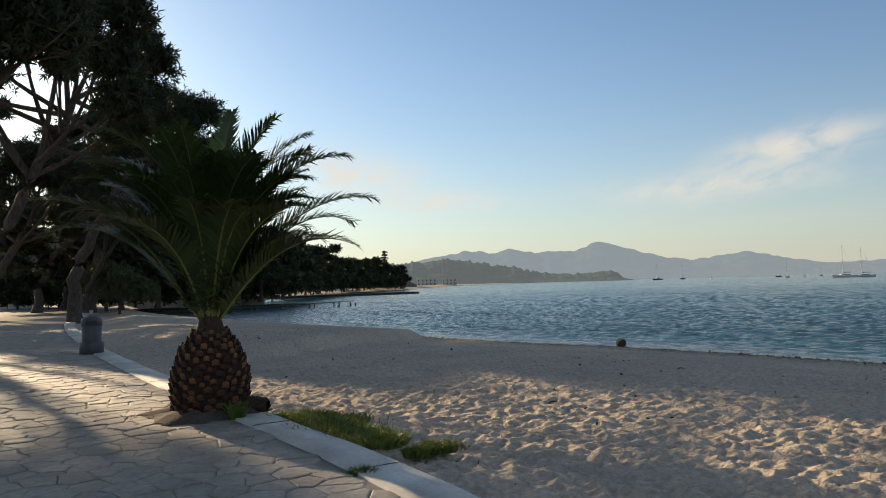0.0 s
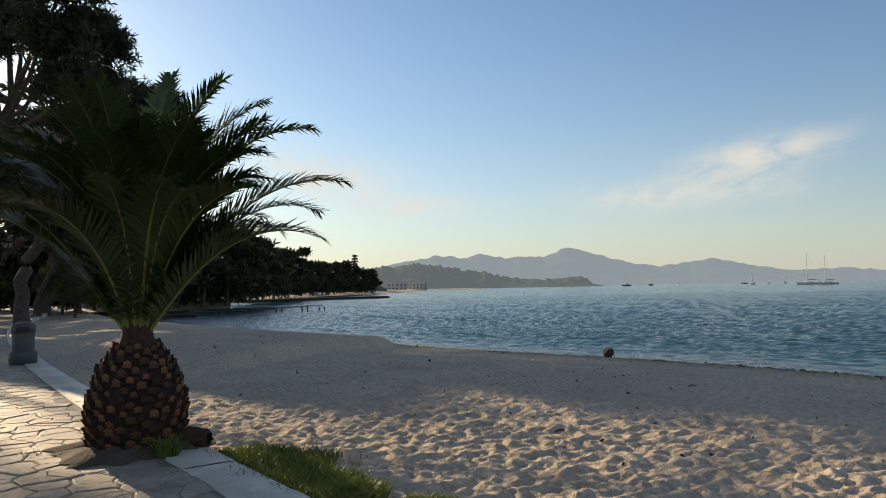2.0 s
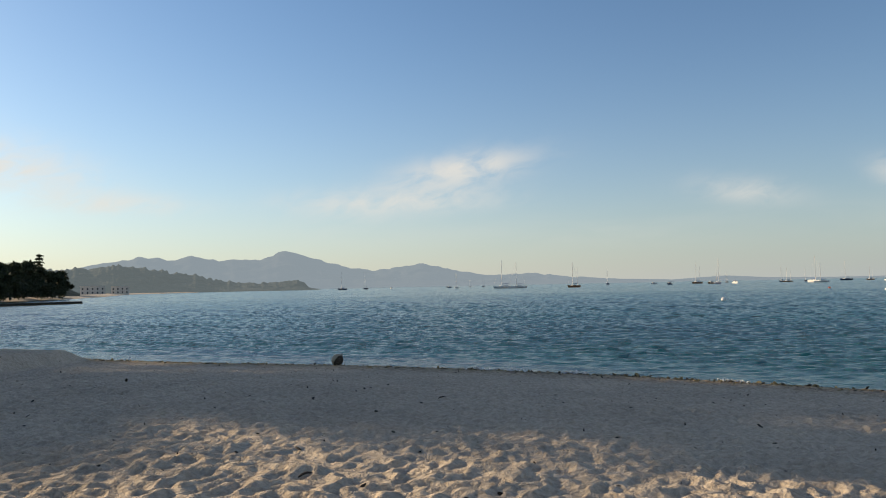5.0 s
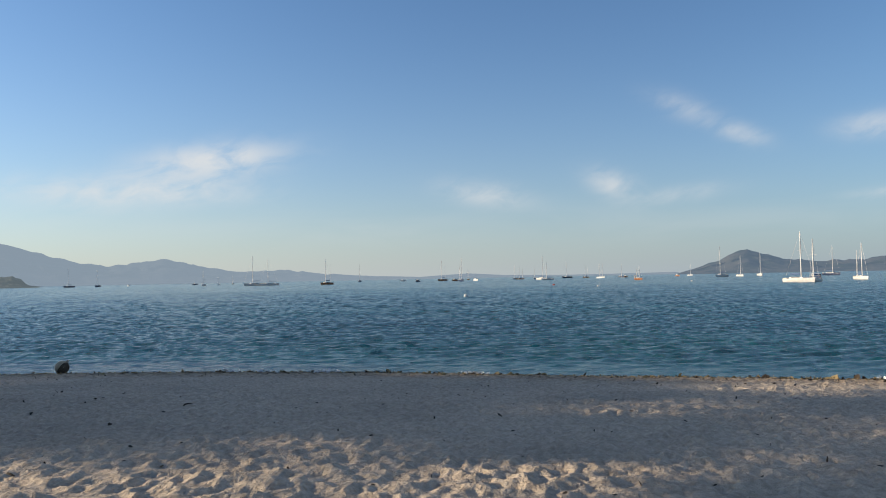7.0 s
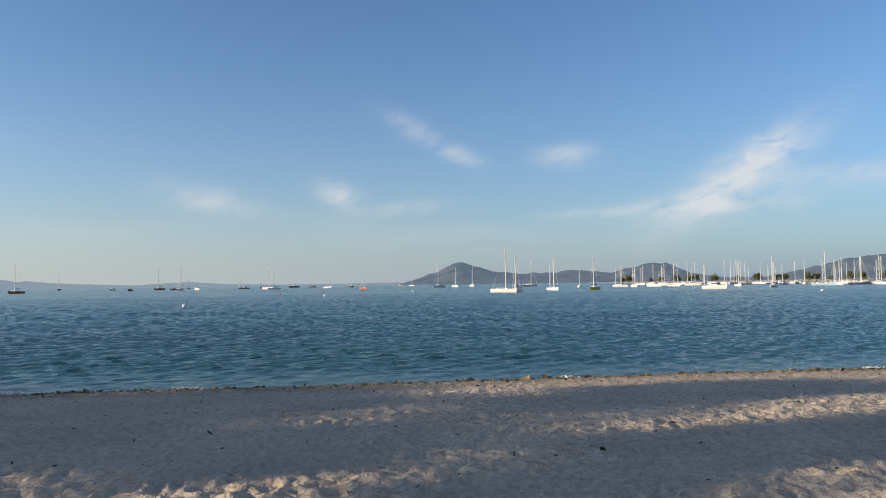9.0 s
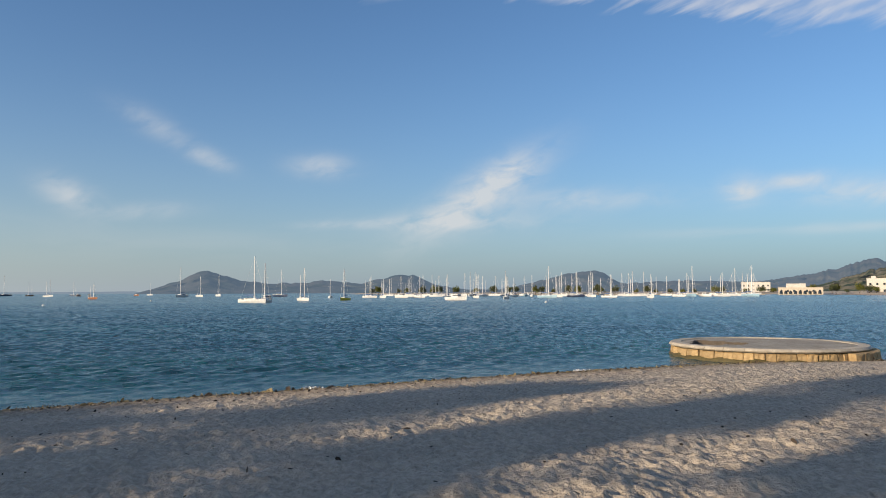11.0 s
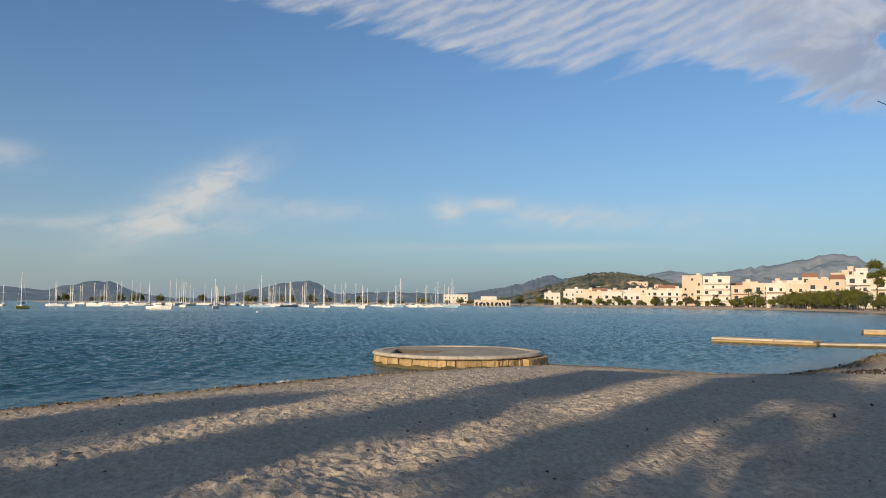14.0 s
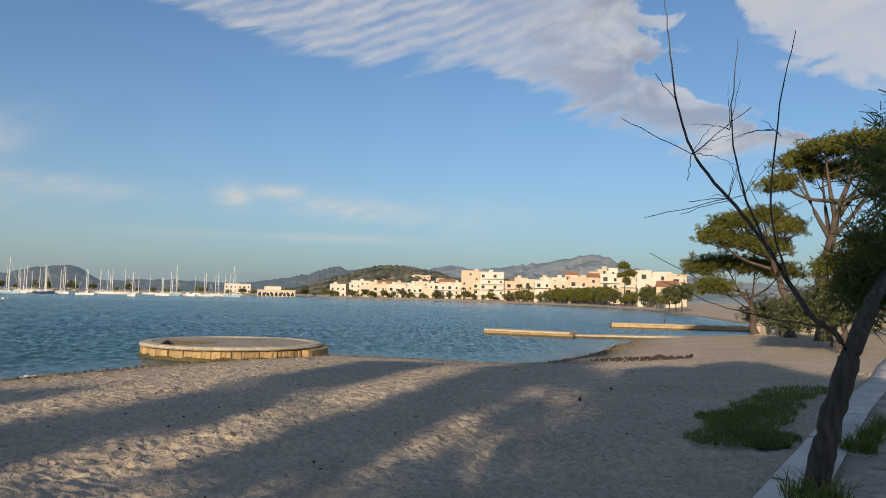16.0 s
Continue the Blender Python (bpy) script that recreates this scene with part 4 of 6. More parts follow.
for k, (az, dist, w) in enumerate([(15.5, 98, 3.4), (13.6, 104, 3.6), (11.8, 128, 4.0), (10.6, 150, 4.2), (9.4, 176, 4.6), (8.2, 205, 4.6), (7.0, 240, 5.0), (5.9, 262, 5.0), (4.8, 285, 4.6), (3.9, 300, 4.0), (17.5, 94, 3.0), (19.5, 92, 3.2), (21.5, 90, 3.2), (23.5, 88, 3.4), (25.5, 86, 3.2), (28.0, 88, 3.4), (31.0, 86, 3.4)]):
    a = radians(az)
    tree("bush", "backlit evergreen undergrowth below the far shore pines", (-math.sin(a) * dist, 1.0 + math.cos(a) * dist, -0.1), [(0, 0, 0.5), (0.2, 0, w * 0.5)], 0.12, [((-w * 0.5, 0, w * 0.45), (w * 0.8, w * 0.6, w * 0.55)), ((w * 0.5, 0, w * 0.5), (w * 0.8, w * 0.6, w * 0.6)), ((0, 0.5, w * 0.9), (w * 0.6, w * 0.5, w * 0.45))], 420, w * 0.20, BACKLIT_PINE, seed=400 + k, category="bush", broad=True, group="far shore undergrowth", limbs=False)
a = radians(4.73)
norfolk_base = (-math.sin(a) * 323, 1.0 + math.cos(a) * 323, 0)
tiers = [((0, 0, 5 + 1.25 * k), (3.3 - 0.25 * k, 3.3 - 0.25 * k, 0.28)) for k in range(10)]
tree("araucaria_tree", "tall tiered conifer standing above the far woods", norfolk_base, [(0, 0, 8), (0, 0, 17.0)], 0.3, tiers, 900, 0.55, BACKLIT_PINE, seed=300, category="conifer", broad=True)
# the pines over the beach on the town side
SUNPINE = "sunlit spreading pine with a thick leaning trunk"


def seen(base, az, el, dist, wide, tall):
    """A lobe by its bearing, height angle and distance from the promenade."""
    a = radians(az)
    return ((-math.sin(a) * dist - base[0], 3.3 + math.cos(a) * dist - base[1], 1.54 + dist * math.tan(radians(el))), (wide, wide, tall))


UPPER, LOWER, BUSHY = (18.2, -31.5, 0), (21.0, -33.5, 0), (24.6, -36.0, 0)
tree("pine_tree", SUNPINE, UPPER, [(-0.2, 0.6, 2.0), (-0.8, 0.8, 4.4), (-1.4, 1.0, 6.4)], 0.30,
     [seen(UPPER, *q) for q in ((-149.7, 8.7, 39, 0.95, 0.6), (-150.8, 10.2, 39, 1.0, 0.7), (-152.6, 11.0, 38, 1.25, 0.6), (-154.8, 11.3, 38, 1.3, 0.6), (-156.8, 11.0, 38, 1.3, 0.7), (-158.8, 10.0, 39, 1.5, 0.8), (-152.4, 9.4, 40, 1.1, 0.6), (-155.0, 9.6, 40, 1.3, 0.7), (-157.4, 8.6, 38, 1.4, 0.8))], 6200, 0.20, seed=41)
tree("pine_tree", SUNPINE, LOWER, [(-0.2, 0.4, 1.6), (0.4, 0.6, 3.2), (0.8, 0.6, 4.4)], 0.24,
     [seen(LOWER, *q) for q in ((-145.2, 5.0, 41, 0.95, 0.6), (-146.6, 6.0, 41, 1.1, 0.6), (-148.6, 6.4, 41, 1.1, 0.6), (-150.2, 5.6, 41, 0.9, 0.6), (-147.2, 4.5, 42, 1.1, 0.6), (-149.2, 4.2, 42, 1.0, 0.6))], 3600, 0.20, seed=42)
tree("pine_tree", "dark olive-green low pine behind the beach wall", BUSHY, [(0.0, 0.2, 1.2), (0.4, 0.2, 2.4)], 0.2,
     [seen(BUSHY, *q) for q in ((-144.2, 2.6, 45, 1.1, 0.7), (-146.0, 3.0, 45, 1.2, 0.7), (-148.0, 2.7, 45, 1.1, 0.7), (-145.2, 1.2, 44, 1.1, 0.7), (-149.8, 2.4, 45, 1.1, 0.6))], 2600, 0.22, seed=44)
tree("pine_tree", SUNPINE, (17.5, -40.0, 0), [(0.3, 0, 3), (0.5, 0.2, 6)], 0.3, umbrella(8.4, 3.6, 8, 43, 0.35), 3200, 0.26, seed=43)
YELLOWISH = (13.2, -23.4, 0)
tree("bush", "yellow-green rounded bush in the sun beside the promenade", YELLOWISH, [(0, 0, 0.8), (0.1, 0, 1.8)], 0.10,
     [seen(YELLOWISH, *q) for q in ((-152.6, 2.6, 30, 0.6, 0.55), (-154.2, 3.0, 30, 0.8, 0.6), (-156.2, 2.6, 30, 0.9, 0.7), (-154.0, 1.2, 30, 0.8, 0.6))], 1500, 0.18, NEEDLES, seed=46, category="bush")
for k, (x, y, w) in enumerate([(24.5, -38.5, 1.4), (27.0, -48.0, 1.7), (21.0, -36.5, 1.2), (13.5, -23.5, 1.5), (15.5, -27.0, 1.6)]):
    tree("bush", "pale grey-green scrub bush beside the beach wall", (x, y, -0.05), [(0, 0, 0.4), (0.1, 0, 0.9)], 0.05, [((0, 0, 0.9 * w), (1.1 * w, 1.0 * w, 0.8 * w)), ((0.8 * w, 0.3, 0.7 * w), (0.8 * w, 0.8 * w, 0.6 * w))], 700, 0.22, SCRUB, seed=60 + k, category="bush", group="beach scrub")


# ---- the palm ----
PALM = (-2.95, 9.05, 0.0)
palm = thing("palm_tree", "squat date palm with a pineapple-shaped trunk and arching dark fronds", "palm tree", Matrix.Translation(PALM))
prof_z = np.array([-0.05, 0.08, 0.25, 0.45, 0.62, 0.80, 0.93, 1.02, 1.10, 1.22, 1.34])
prof_r = np.array([0.39, 0.44, 0.462, 0.462, 0.43, 0.36, 0.27, 0.20, 0.165, 0.145, 0.12])
a = np.linspace(0, 2 * np.pi, 28, endpoint=False)
pv = np.stack([np.cos(a)[None] * prof_r[:, None] * 0.93, np.sin(a)[None] * prof_r[:, None] * 0.93, np.repeat(prof_z[:, None], 28, 1)], -1).reshape(-1, 3)
i, j = np.meshgrid(np.arange(10), np.arange(28), indexing="ij")
pq = np.stack([i * 28 + j, i * 28 + (j + 1) % 28, (i + 1) * 28 + (j + 1) % 28, (i + 1) * 28 + j], -1).reshape(-1, 4)
part("trunk", mesh_np("trunk", pv, pq, HUSK, True), palm)
# one cut leaf base: a thick scale leaning outwards with a paler cut end
sv = [(-0.062, 0, -0.07), (0.062, 0, -0.07), (0.07, 0, 0.01), (-0.07, 0, 0.01), (-0.050, 0.055, -0.035), (0.050, 0.055, -0.035), (0.046, 0.075, 0.030), (0.0, 0.085, 0.052), (-0.046, 0.075, 0.030), (0, -0.01, 0.06)]
sf = [(0, 1, 5, 4), (1, 2, 6, 5), (3, 0, 4, 8), (2, 9, 7, 6), (9, 3, 8, 7), (4, 5, 6, 7, 8)]
scale_me = bpy.data.meshes.new("leaf_base")
scale_me.from_pydata(sv, [], sf)
scale_me.materials.append(HUSK)
scale_me.materials.append(CUT)
scale_me.polygons[5].material_index = 1
count = 250
for k in range(count):
    f = (k + 0.5) / count
    z = 0.05 + 0.98 * f
    r = float(np.interp(z, prof_z, prof_r)) * 0.93
    an = k * 2.39996 + rnd.uniform(-0.08, 0.08)
    s = (0.92 - 0.25 * f) * rnd.uniform(0.75, 1.15)
    slope = math.degrees(math.atan2(float(np.interp(z + 0.05, prof_z, prof_r) - np.interp(z - 0.05, prof_z, prof_r)), 0.1))
    m = Matrix.Translation((math.cos(an) * r, math.sin(an) * r, z)) @ Matrix.Rotation(an - math.pi / 2, 4, "Z") @ Matrix.Rotation(radians(-slope * 0.7 + rnd.uniform(-14, 10)), 4, "X") @ Matrix.Rotation(radians(rnd.uniform(-9, 9)), 4, "Y") @ Matrix.Scale(s, 4)
    part("leaf_base", scale_me, palm, m=m)


def frond(az, rise, length, droop, twist, seed):
    """One palm leaf: a curved rib and two ranks of narrow leaflets."""
    g = np.random.default_rng(seed)
    n = 26
    s = np.linspace(0, 1, n)
    ang = np.radians(rise) - np.radians(droop) * s ** 2.1
    seg = length / (n - 1)
    out = np.r_[0, np.cumsum(np.cos(ang[:-1]) * seg)]
    up = np.r_[0, np.cumsum(np.sin(ang[:-1]) * seg)]
    side = twist * s ** 2 * length
    ca, sa = math.cos(az), math.sin(az)
    rib = np.stack([ca * (out + 0.07) - sa * side, sa * (out + 0.07) + ca * side, 1.08 + up], -1)
    vs, fs = tube(rib, 0.020 * np.linspace(1.2, 0.12, n), 5)
    mats = [0] * len(fs)
    pairs = int(98 * length / 2.4)
    V, F = [vs], [fs]
    off = len(vs)
    tang = np.gradient(rib, axis=0)
    tang /= np.linalg.norm(tang, axis=1)[:, None]
    cross = np.array([-sa, ca, 0.0])
    for k in range(pairs):
        t = 0.07 + 0.93 * (k + 0.5) / pairs
        q = t * (n - 1)
        i0 = min(int(q), n - 2)
        fr = q - i0
        p = rib[i0] * (1 - fr) + rib[i0 + 1] * fr
        T = tang[i0] * (1 - fr) + tang[i0 + 1] * fr
        N = np.cross(cross, T)
        N = N if N[2] > 0 else -N
        ll = (0.43 * math.sin(math.pi * (0.10 + 0.84 * t)) ** 0.7 + 0.04) * g.uniform(0.88, 1.1)
        fwd = 0.46 + 0.70 * t
        for sgn in (-1, 1):
            if t < 0.14 and g.random() < 0.3:
                continue
            dvec = T * fwd + sgn * cross * 0.80 + N * (0.36 + 0.09 * g.normal())
            dvec += 0.045 * g.normal(size=3)
            dvec /= np.linalg.norm(dvec)
            wv = np.cross(dvec, N)
            wv /= np.linalg.norm(wv) + 1e-9
            w = 0.017 * g.uniform(0.8, 1.25)
            m1 = p + dvec * ll * 0.5 + np.array([0, 0, -0.012])
            e1 = p + dvec * ll + np.array([0, 0, -0.07 * g.uniform(0.3, 1.8)])
            V.append(np.stack([p - wv * w * 0.5, p + wv * w * 0.5, m1 + wv * w, e1 + wv * w * 0.12, e1 - wv * w * 0.12, m1 - wv * w]))
            F.append(np.array([(0, 1, 2, 5), (5, 2, 3, 4)]) + off)
            mats += [1, 1]
            off += 6
    return mesh_np("frond", np.concatenate(V), np.concatenate(F), [RACHIS, FROND], False, mats)


FRONDS = [(0.10, 61, 2.72, 74, 0.02), (0.05, 77, 2.95, 84, 0.0), (0.25, 83, 2.85, 62, -0.02), (-0.10, 54, 2.2, 84, 0.03), (0.5, 62, 2.5, 85, 0.0), (3.05, 54, 2.6, 76, 0.0), (3.3, 60, 2.7, 70, 0.03), (2.8, 68, 2.7, 65, 0.0), (-1.55, 80, 2.55, 40, 0.0), (1.3, 86, 2.95, 25, 0.02)]
for k in range(58):
    f = (k + 0.5) / 58
    FRONDS.append((k * 2.39996 + 0.4, 88 - 19 * f ** 0.9 + rnd.uniform(-4, 4), rnd.uniform(2.35, 2.9) - 0.70 * f, rnd.uniform(50, 98), rnd.uniform(-0.06, 0.06)))
for k, (az, rise, length, droop, twist) in enumerate(FRONDS):
    part("frond", frond(az, rise, length, droop, twist, 500 + k), palm)
# litter round the foot of the palm
gnd = np.random.default_rng(8)
n = 42
bed = []
aa = np.linspace(0, 2 * np.pi, n, endpoint=False)
rr = 0.66 + 0.16 * np.sin(aa * 3 + 1) + 0.05 * gnd.normal(size=n)
ex = 1 + 0.75 * np.exp(-((np.angle(np.exp(1j * (aa - 3.2)))) / 0.45) ** 2)
outer = np.stack([np.cos(aa) * rr * ex, np.sin(aa) * rr, np.full(n, -0.01)], -1)
inner = np.stack([np.cos(aa) * rr * 0.72, np.sin(aa) * rr * 0.72, 0.07 + 0.02 * gnd.normal(size=n)], -1)
core = np.stack([np.cos(aa) * 0.3, np.sin(aa) * 0.3, np.full(n, 0.09)], -1)
k = np.arange(n)
q = np.concatenate([np.stack([k, (k + 1) % n, n + (k + 1) % n, n + k], -1), np.stack([n + k, n + (k + 1) % n, 2 * n + (k + 1) % n, 2 * n + k], -1)])
soil = tagged(new("soil_mound", mesh_np("soil_mound", np.concatenate([outer, inner, core]), q, EARTH, True)), "low mound of dark earth and litter round the palm's foot", "soil")
soil.matrix_basis = Matrix.Translation((PALM[0], PALM[1], 0.012))
stump = thing("cut_frond_stump", "fallen fibrous brown chunk of cut palm base on the kerb", "palm debris", pose(-2.36, 8.98, 0.10, 90, 0, 78))
sv, sq = tube(np.stack([np.zeros(8), np.zeros(8), np.linspace(-0.15, 0.15, 8)], -1), 0.10 * np.array([0.7, 0.95, 1.05, 1, 1.05, 0.95, 0.9, 0.6]), 18)
sv += gnd.normal(size=sv.shape) * 0.010
part("husk", mesh_np("husk", sv, sq, HUSK), stump)


# ---- grass, weeds, sand litter ----
def blades(name, label, centres, count, height, mat, spread, seed, z=-0.06, category="grass"):
    g = np.random.default_rng(seed)
    c = np.array(centres, dtype=float)
    k = g.integers(0, len(c), count)
    ang, rad = g.uniform(0, 2 * np.pi, count), np.sqrt(g.uniform(0, 1, count))
    px = c[k, 0] + np.cos(ang) * rad * c[k, 2] * spread
    py = c[k, 1] + np.sin(ang) * rad * c[k, 3] * spread
    pz = np.full(count, z)
    lean = g.normal(size=(count, 2)) * 0.55
    h = height * g.uniform(0.4, 1.2, count)
    w = g.uniform(0.004, 0.009, count)
    d = g.uniform(0, 2 * np.pi, count)
    wx, wy = np.cos(d) * w, np.sin(d) * w
    b0, b1 = np.stack([px - wx, py - wy, pz], -1), np.stack([px + wx, py + wy, pz], -1)
    mx, my, mz = px + lean[:, 0] * h * 0.4, py + lean[:, 1] * h * 0.4, pz + h * 0.65
    m0, m1 = np.stack([mx + wx * 0.8, my + wy * 0.8, mz], -1), np.stack([mx - wx * 0.8, my - wy * 0.8, mz], -1)
    tx, ty, tz = px + lean[:, 0] * h, py + lean[:, 1] * h, pz + h
    t0, t1 = np.stack([tx + wx * 0.1, ty + wy * 0.1, tz], -1), np.stack([tx - wx * 0.1, ty - wy * 0.1, tz], -1)
    v = np.stack([b0, b1, m0, m1, t0, t1], 1).reshape(-1, 3)
    o = np.arange(count)[:, None] * 6
    f = np.concatenate([o + [0, 1, 2, 3], o + [3, 2, 4, 5]])
    return tagged(new(name, mesh_np(name, v, f, mat)), label, category, kind="stuff")


blades("grass", "low green grass growing between kerb and sand", [(-1.75, 8.75, 0.45, 0.35), (-1.35, 8.15, 0.45, 0.4), (-0.95, 7.65, 0.4, 0.4), (-0.65, 7.35, 0.25, 0.3), (-1.5, 8.6, 0.6, 0.3), (-0.10, 6.95, 0.18, 0.14), (-0.3, 6.75, 0.12, 0.1), (-0.72, 6.02, 0.10, 0.08)], 9000, 0.09, GRASS, 1.0, 21)
blades("grass", "patch of dark green grass on the sand by the kerb", [(5.2, -4.5, 0.55, 0.7), (5.9, -6.0, 0.6, 0.9), (6.6, -7.6, 0.6, 0.9), (5.0, -5.0, 0.4, 0.5), (7.4, -10.0, 0.6, 1.3), (4.75, -4.6, 0.25, 0.3), (6.2, -5.9, 0.4, 0.6), (5.5, -5.2, 0.5, 0.6), (6.2, -6.8, 0.5, 0.8), (7.0, -8.8, 0.4, 1.0)], 9000, 0.075, GRASS, 0.85, 22)
blades("weeds", "dry weeds and tufts at the edge of the paving", [(3.1, -2.5, 0.25, 0.25), (3.9, -4.9, 0.18, 0.18), (4.1, -5.6, 0.12, 0.14), (-2.5, 8.6, 0.10, 0.06), (4.4, -6.6, 0.16, 0.2)], 900, 0.20, GRASS, 1.0, 23, 0.0)
blades("dry_grass", "straw-dry grass scraps among the green", [(-0.7, 7.4, 0.3, 0.25), (-1.2, 8.3, 0.6, 0.4), (0.0, 6.95, 0.2, 0.12), (-3.75, 8.95, 0.35, 0.15)], 500, 0.06, DRY, 1.0, 24, -0.04)

g = np.random.default_rng(31)
n = 4600
px, py = g.uniform(-5, 24, n), g.uniform(-16, 28, n)
s = line_distance(px, py, SHORE)
dens = g.random(n) < np.where(s < 2.5, 1.0, 0.38)
ok = dens & ~inside(px, py, SHORE) & ~inside(px, py, PAVED) & (line_distance(px, py, KERB_LINE) > 0.6)
px, py = px[ok], py[ok]
pz = ground_height(px, py) + 0.006
chip = (np.array([(-1, -0.35, -0.2), (0.2, -0.5, 0.1), (1, -0.1, 0.3), (0.7, 0.4, 0.35), (-0.3, 0.5, 0.15), (-1, 0.2, 0.0), (0, 0, 0.5)]), np.array([(0, 1, 6), (1, 2, 6), (2, 3, 6), (3, 4, 6), (4, 5, 6), (5, 0, 6)]))
v, f = scatter((chip[0] * [1, 1, 0.6], chip[1]), np.stack([px, py, pz], -1), 0.011 * np.exp(g.normal(size=len(px)) * 0.45) * 1.6, g)
tagged(new("seaweed_scraps", mesh_np("seaweed_scraps", v, f, WEED)), "scattered dark dry seaweed and bark scraps", "seaweed", kind="stuff")
# wrack line at the water's edge
n = 9000
arc = np.r_[0, np.cumsum(np.linalg.norm(np.diff(SHORE, axis=0), axis=1))]
lo, hi = arc[10], arc[29]
ts = g.uniform(lo, hi, n)
px, py = np.interp(ts, arc, SHORE[:, 0]), np.interp(ts, arc, SHORE[:, 1])
i = np.clip(np.searchsorted(arc, ts) - 1, 0, len(SHORE) - 2)
tx, ty = (SHORE[i + 1] - SHORE[i]).T
ln = np.hypot(tx, ty)
off = np.abs(g.normal(0.35, 0.3, n))
px, py = px + ty / ln * off, py - tx / ln * off
pz = ground_height(px, py) + 0.01
v, f = scatter((chip[0], chip[1]), np.stack([px, py, np.maximum(pz, -0.70)], -1), 0.02 * np.exp(g.normal(size=n) * 0.5), g)
dark = g.random(n) < 0.55
v2, f2 = scatter((chip[0], chip[1]), np.stack([px + g.normal(0, 0.12, n), py + g.normal(0, 0.12, n), np.maximum(pz, -0.70) - 0.002], -1)[dark], 0.024 * np.exp(g.normal(size=int(dark.sum())) * 0.5), g)
tagged(new("seaweed_litter", mesh_np("seaweed_litter", v2, f2, WEED)), "dark brown rotting seaweed along the water's edge", "seaweed", kind="stuff")
tagged(new("seaweed_wrack", mesh_np("seaweed_wrack", v, f, DRY)), "straw-coloured line of washed-up seaweed at the water's edge", "seaweed", kind="stuff")
n = 700
ang, rad = g.uniform(0, 2 * np.pi, n), np.sqrt(g.uniform(0, 1, n))
px, py = 17.0 + np.cos(ang) * rad * 0.9 - np.sin(ang) * rad * 1.0, -17.0 + np.cos(ang) * rad * 1.6 + np.sin(ang) * rad * 0.5
v, f = scatter((chip[0] * [1, 1, 0.5], chip[1]), np.stack([px, py, ground_height(px, py) + 0.012], -1), 0.035 * np.exp(g.normal(size=n) * 0.5), g)
tagged(new("seaweed_patch", mesh_np("seaweed_patch", v, f, WEED)), "dark heap of dry seaweed lying on the far sand", "seaweed", kind="stuff")
n = 420
ts = np.concatenate([g.normal(c, 0.12, 60) for c in g.uniform(arc[16], arc[22], 7)])
px, py = np.interp(ts, arc, SHORE[:, 0]) + g.normal(0, 0.05, n), np.interp(ts, arc, SHORE[:, 1]) + g.normal(0, 0.05, n)
v, f = scatter((chip[0], chip[1]), np.stack([px, py, np.full(n, -0.675)], -1), 0.03 * np.exp(g.normal(size=n) * 0.4), g)
tagged(new("sea_foam", mesh_np("sea_foam", v, f, FOAM)), "small white blobs of foam along the water's edge", "foam", kind="stuff")
for x, y, turn, l in ((1.45, 9.9, 20, 0.16), (1.62, 10.9, 100, 0.13), (6.5, 9.56, 60, 0.12), (4.3, 13.3, 10, 0.14), (9.0, 4.8, 130, 0.13)):
    zz = float(ground_height(np.array([x]), np.array([y]))[0])
    bit = thing("driftwood_stick", "small dark curved stick lying on the sand", "stick", pose(x, y, zz + 0.015, 0, 0, turn), "beach sticks")
    part("stick", mesh_np("stick", *tube(np.array([(-l / 2, 0, 0.0), (-l / 5, 0.015, 0.012), (l / 6, 0.02, 0.016), (l / 2, -0.01, 0.006)]), [0.006, 0.011, 0.010, 0.005], 6), WEED, True), bit)


# ---- things on the shore ----
bin_ob = thing("litter_bin", "dark grey plastic litter bin with a domed hood beside the kerb", "litter bin", pose(-9.0, 18.35, 0, 0, 0, 25))
bv, bq = tube(np.array([(0, 0, 0), (0, 0, 0.02), (0, 0, 0.26), (0, 0, 0.29), (0, 0, 0.31), (0, 0, 0.70)]), [0.27, 0.285, 0.285, 0.275, 0.235, 0.235], 28)
part("body", mesh_np("body", bv, bq, BINGREY, True), bin_ob)
hv, hq = tube(np.array([(0, 0, 0.70), (0, 0, 0.715), (0, 0, 0.85), (0, 0, 0.90), (0, 0, 0.935), (0, 0, 0.95)]), [0.235, 0.25, 0.25, 0.22, 0.13, 0.01], 28)
part("hood", mesh_np("hood", hv, hq, BINGREY, True), bin_ob, "domed hood")
part("opening", bm_mesh("opening", box_bm(-0.13, -0.262, 0.74, 0.13, -0.2, 0.84, 0.01), BLACK), bin_ob, "black slot")
part("opening", bm_mesh("opening", box_bm(-0.13, 0.2, 0.74, 0.13, 0.262, 0.84, 0.01), BLACK), bin_ob, "black slot")

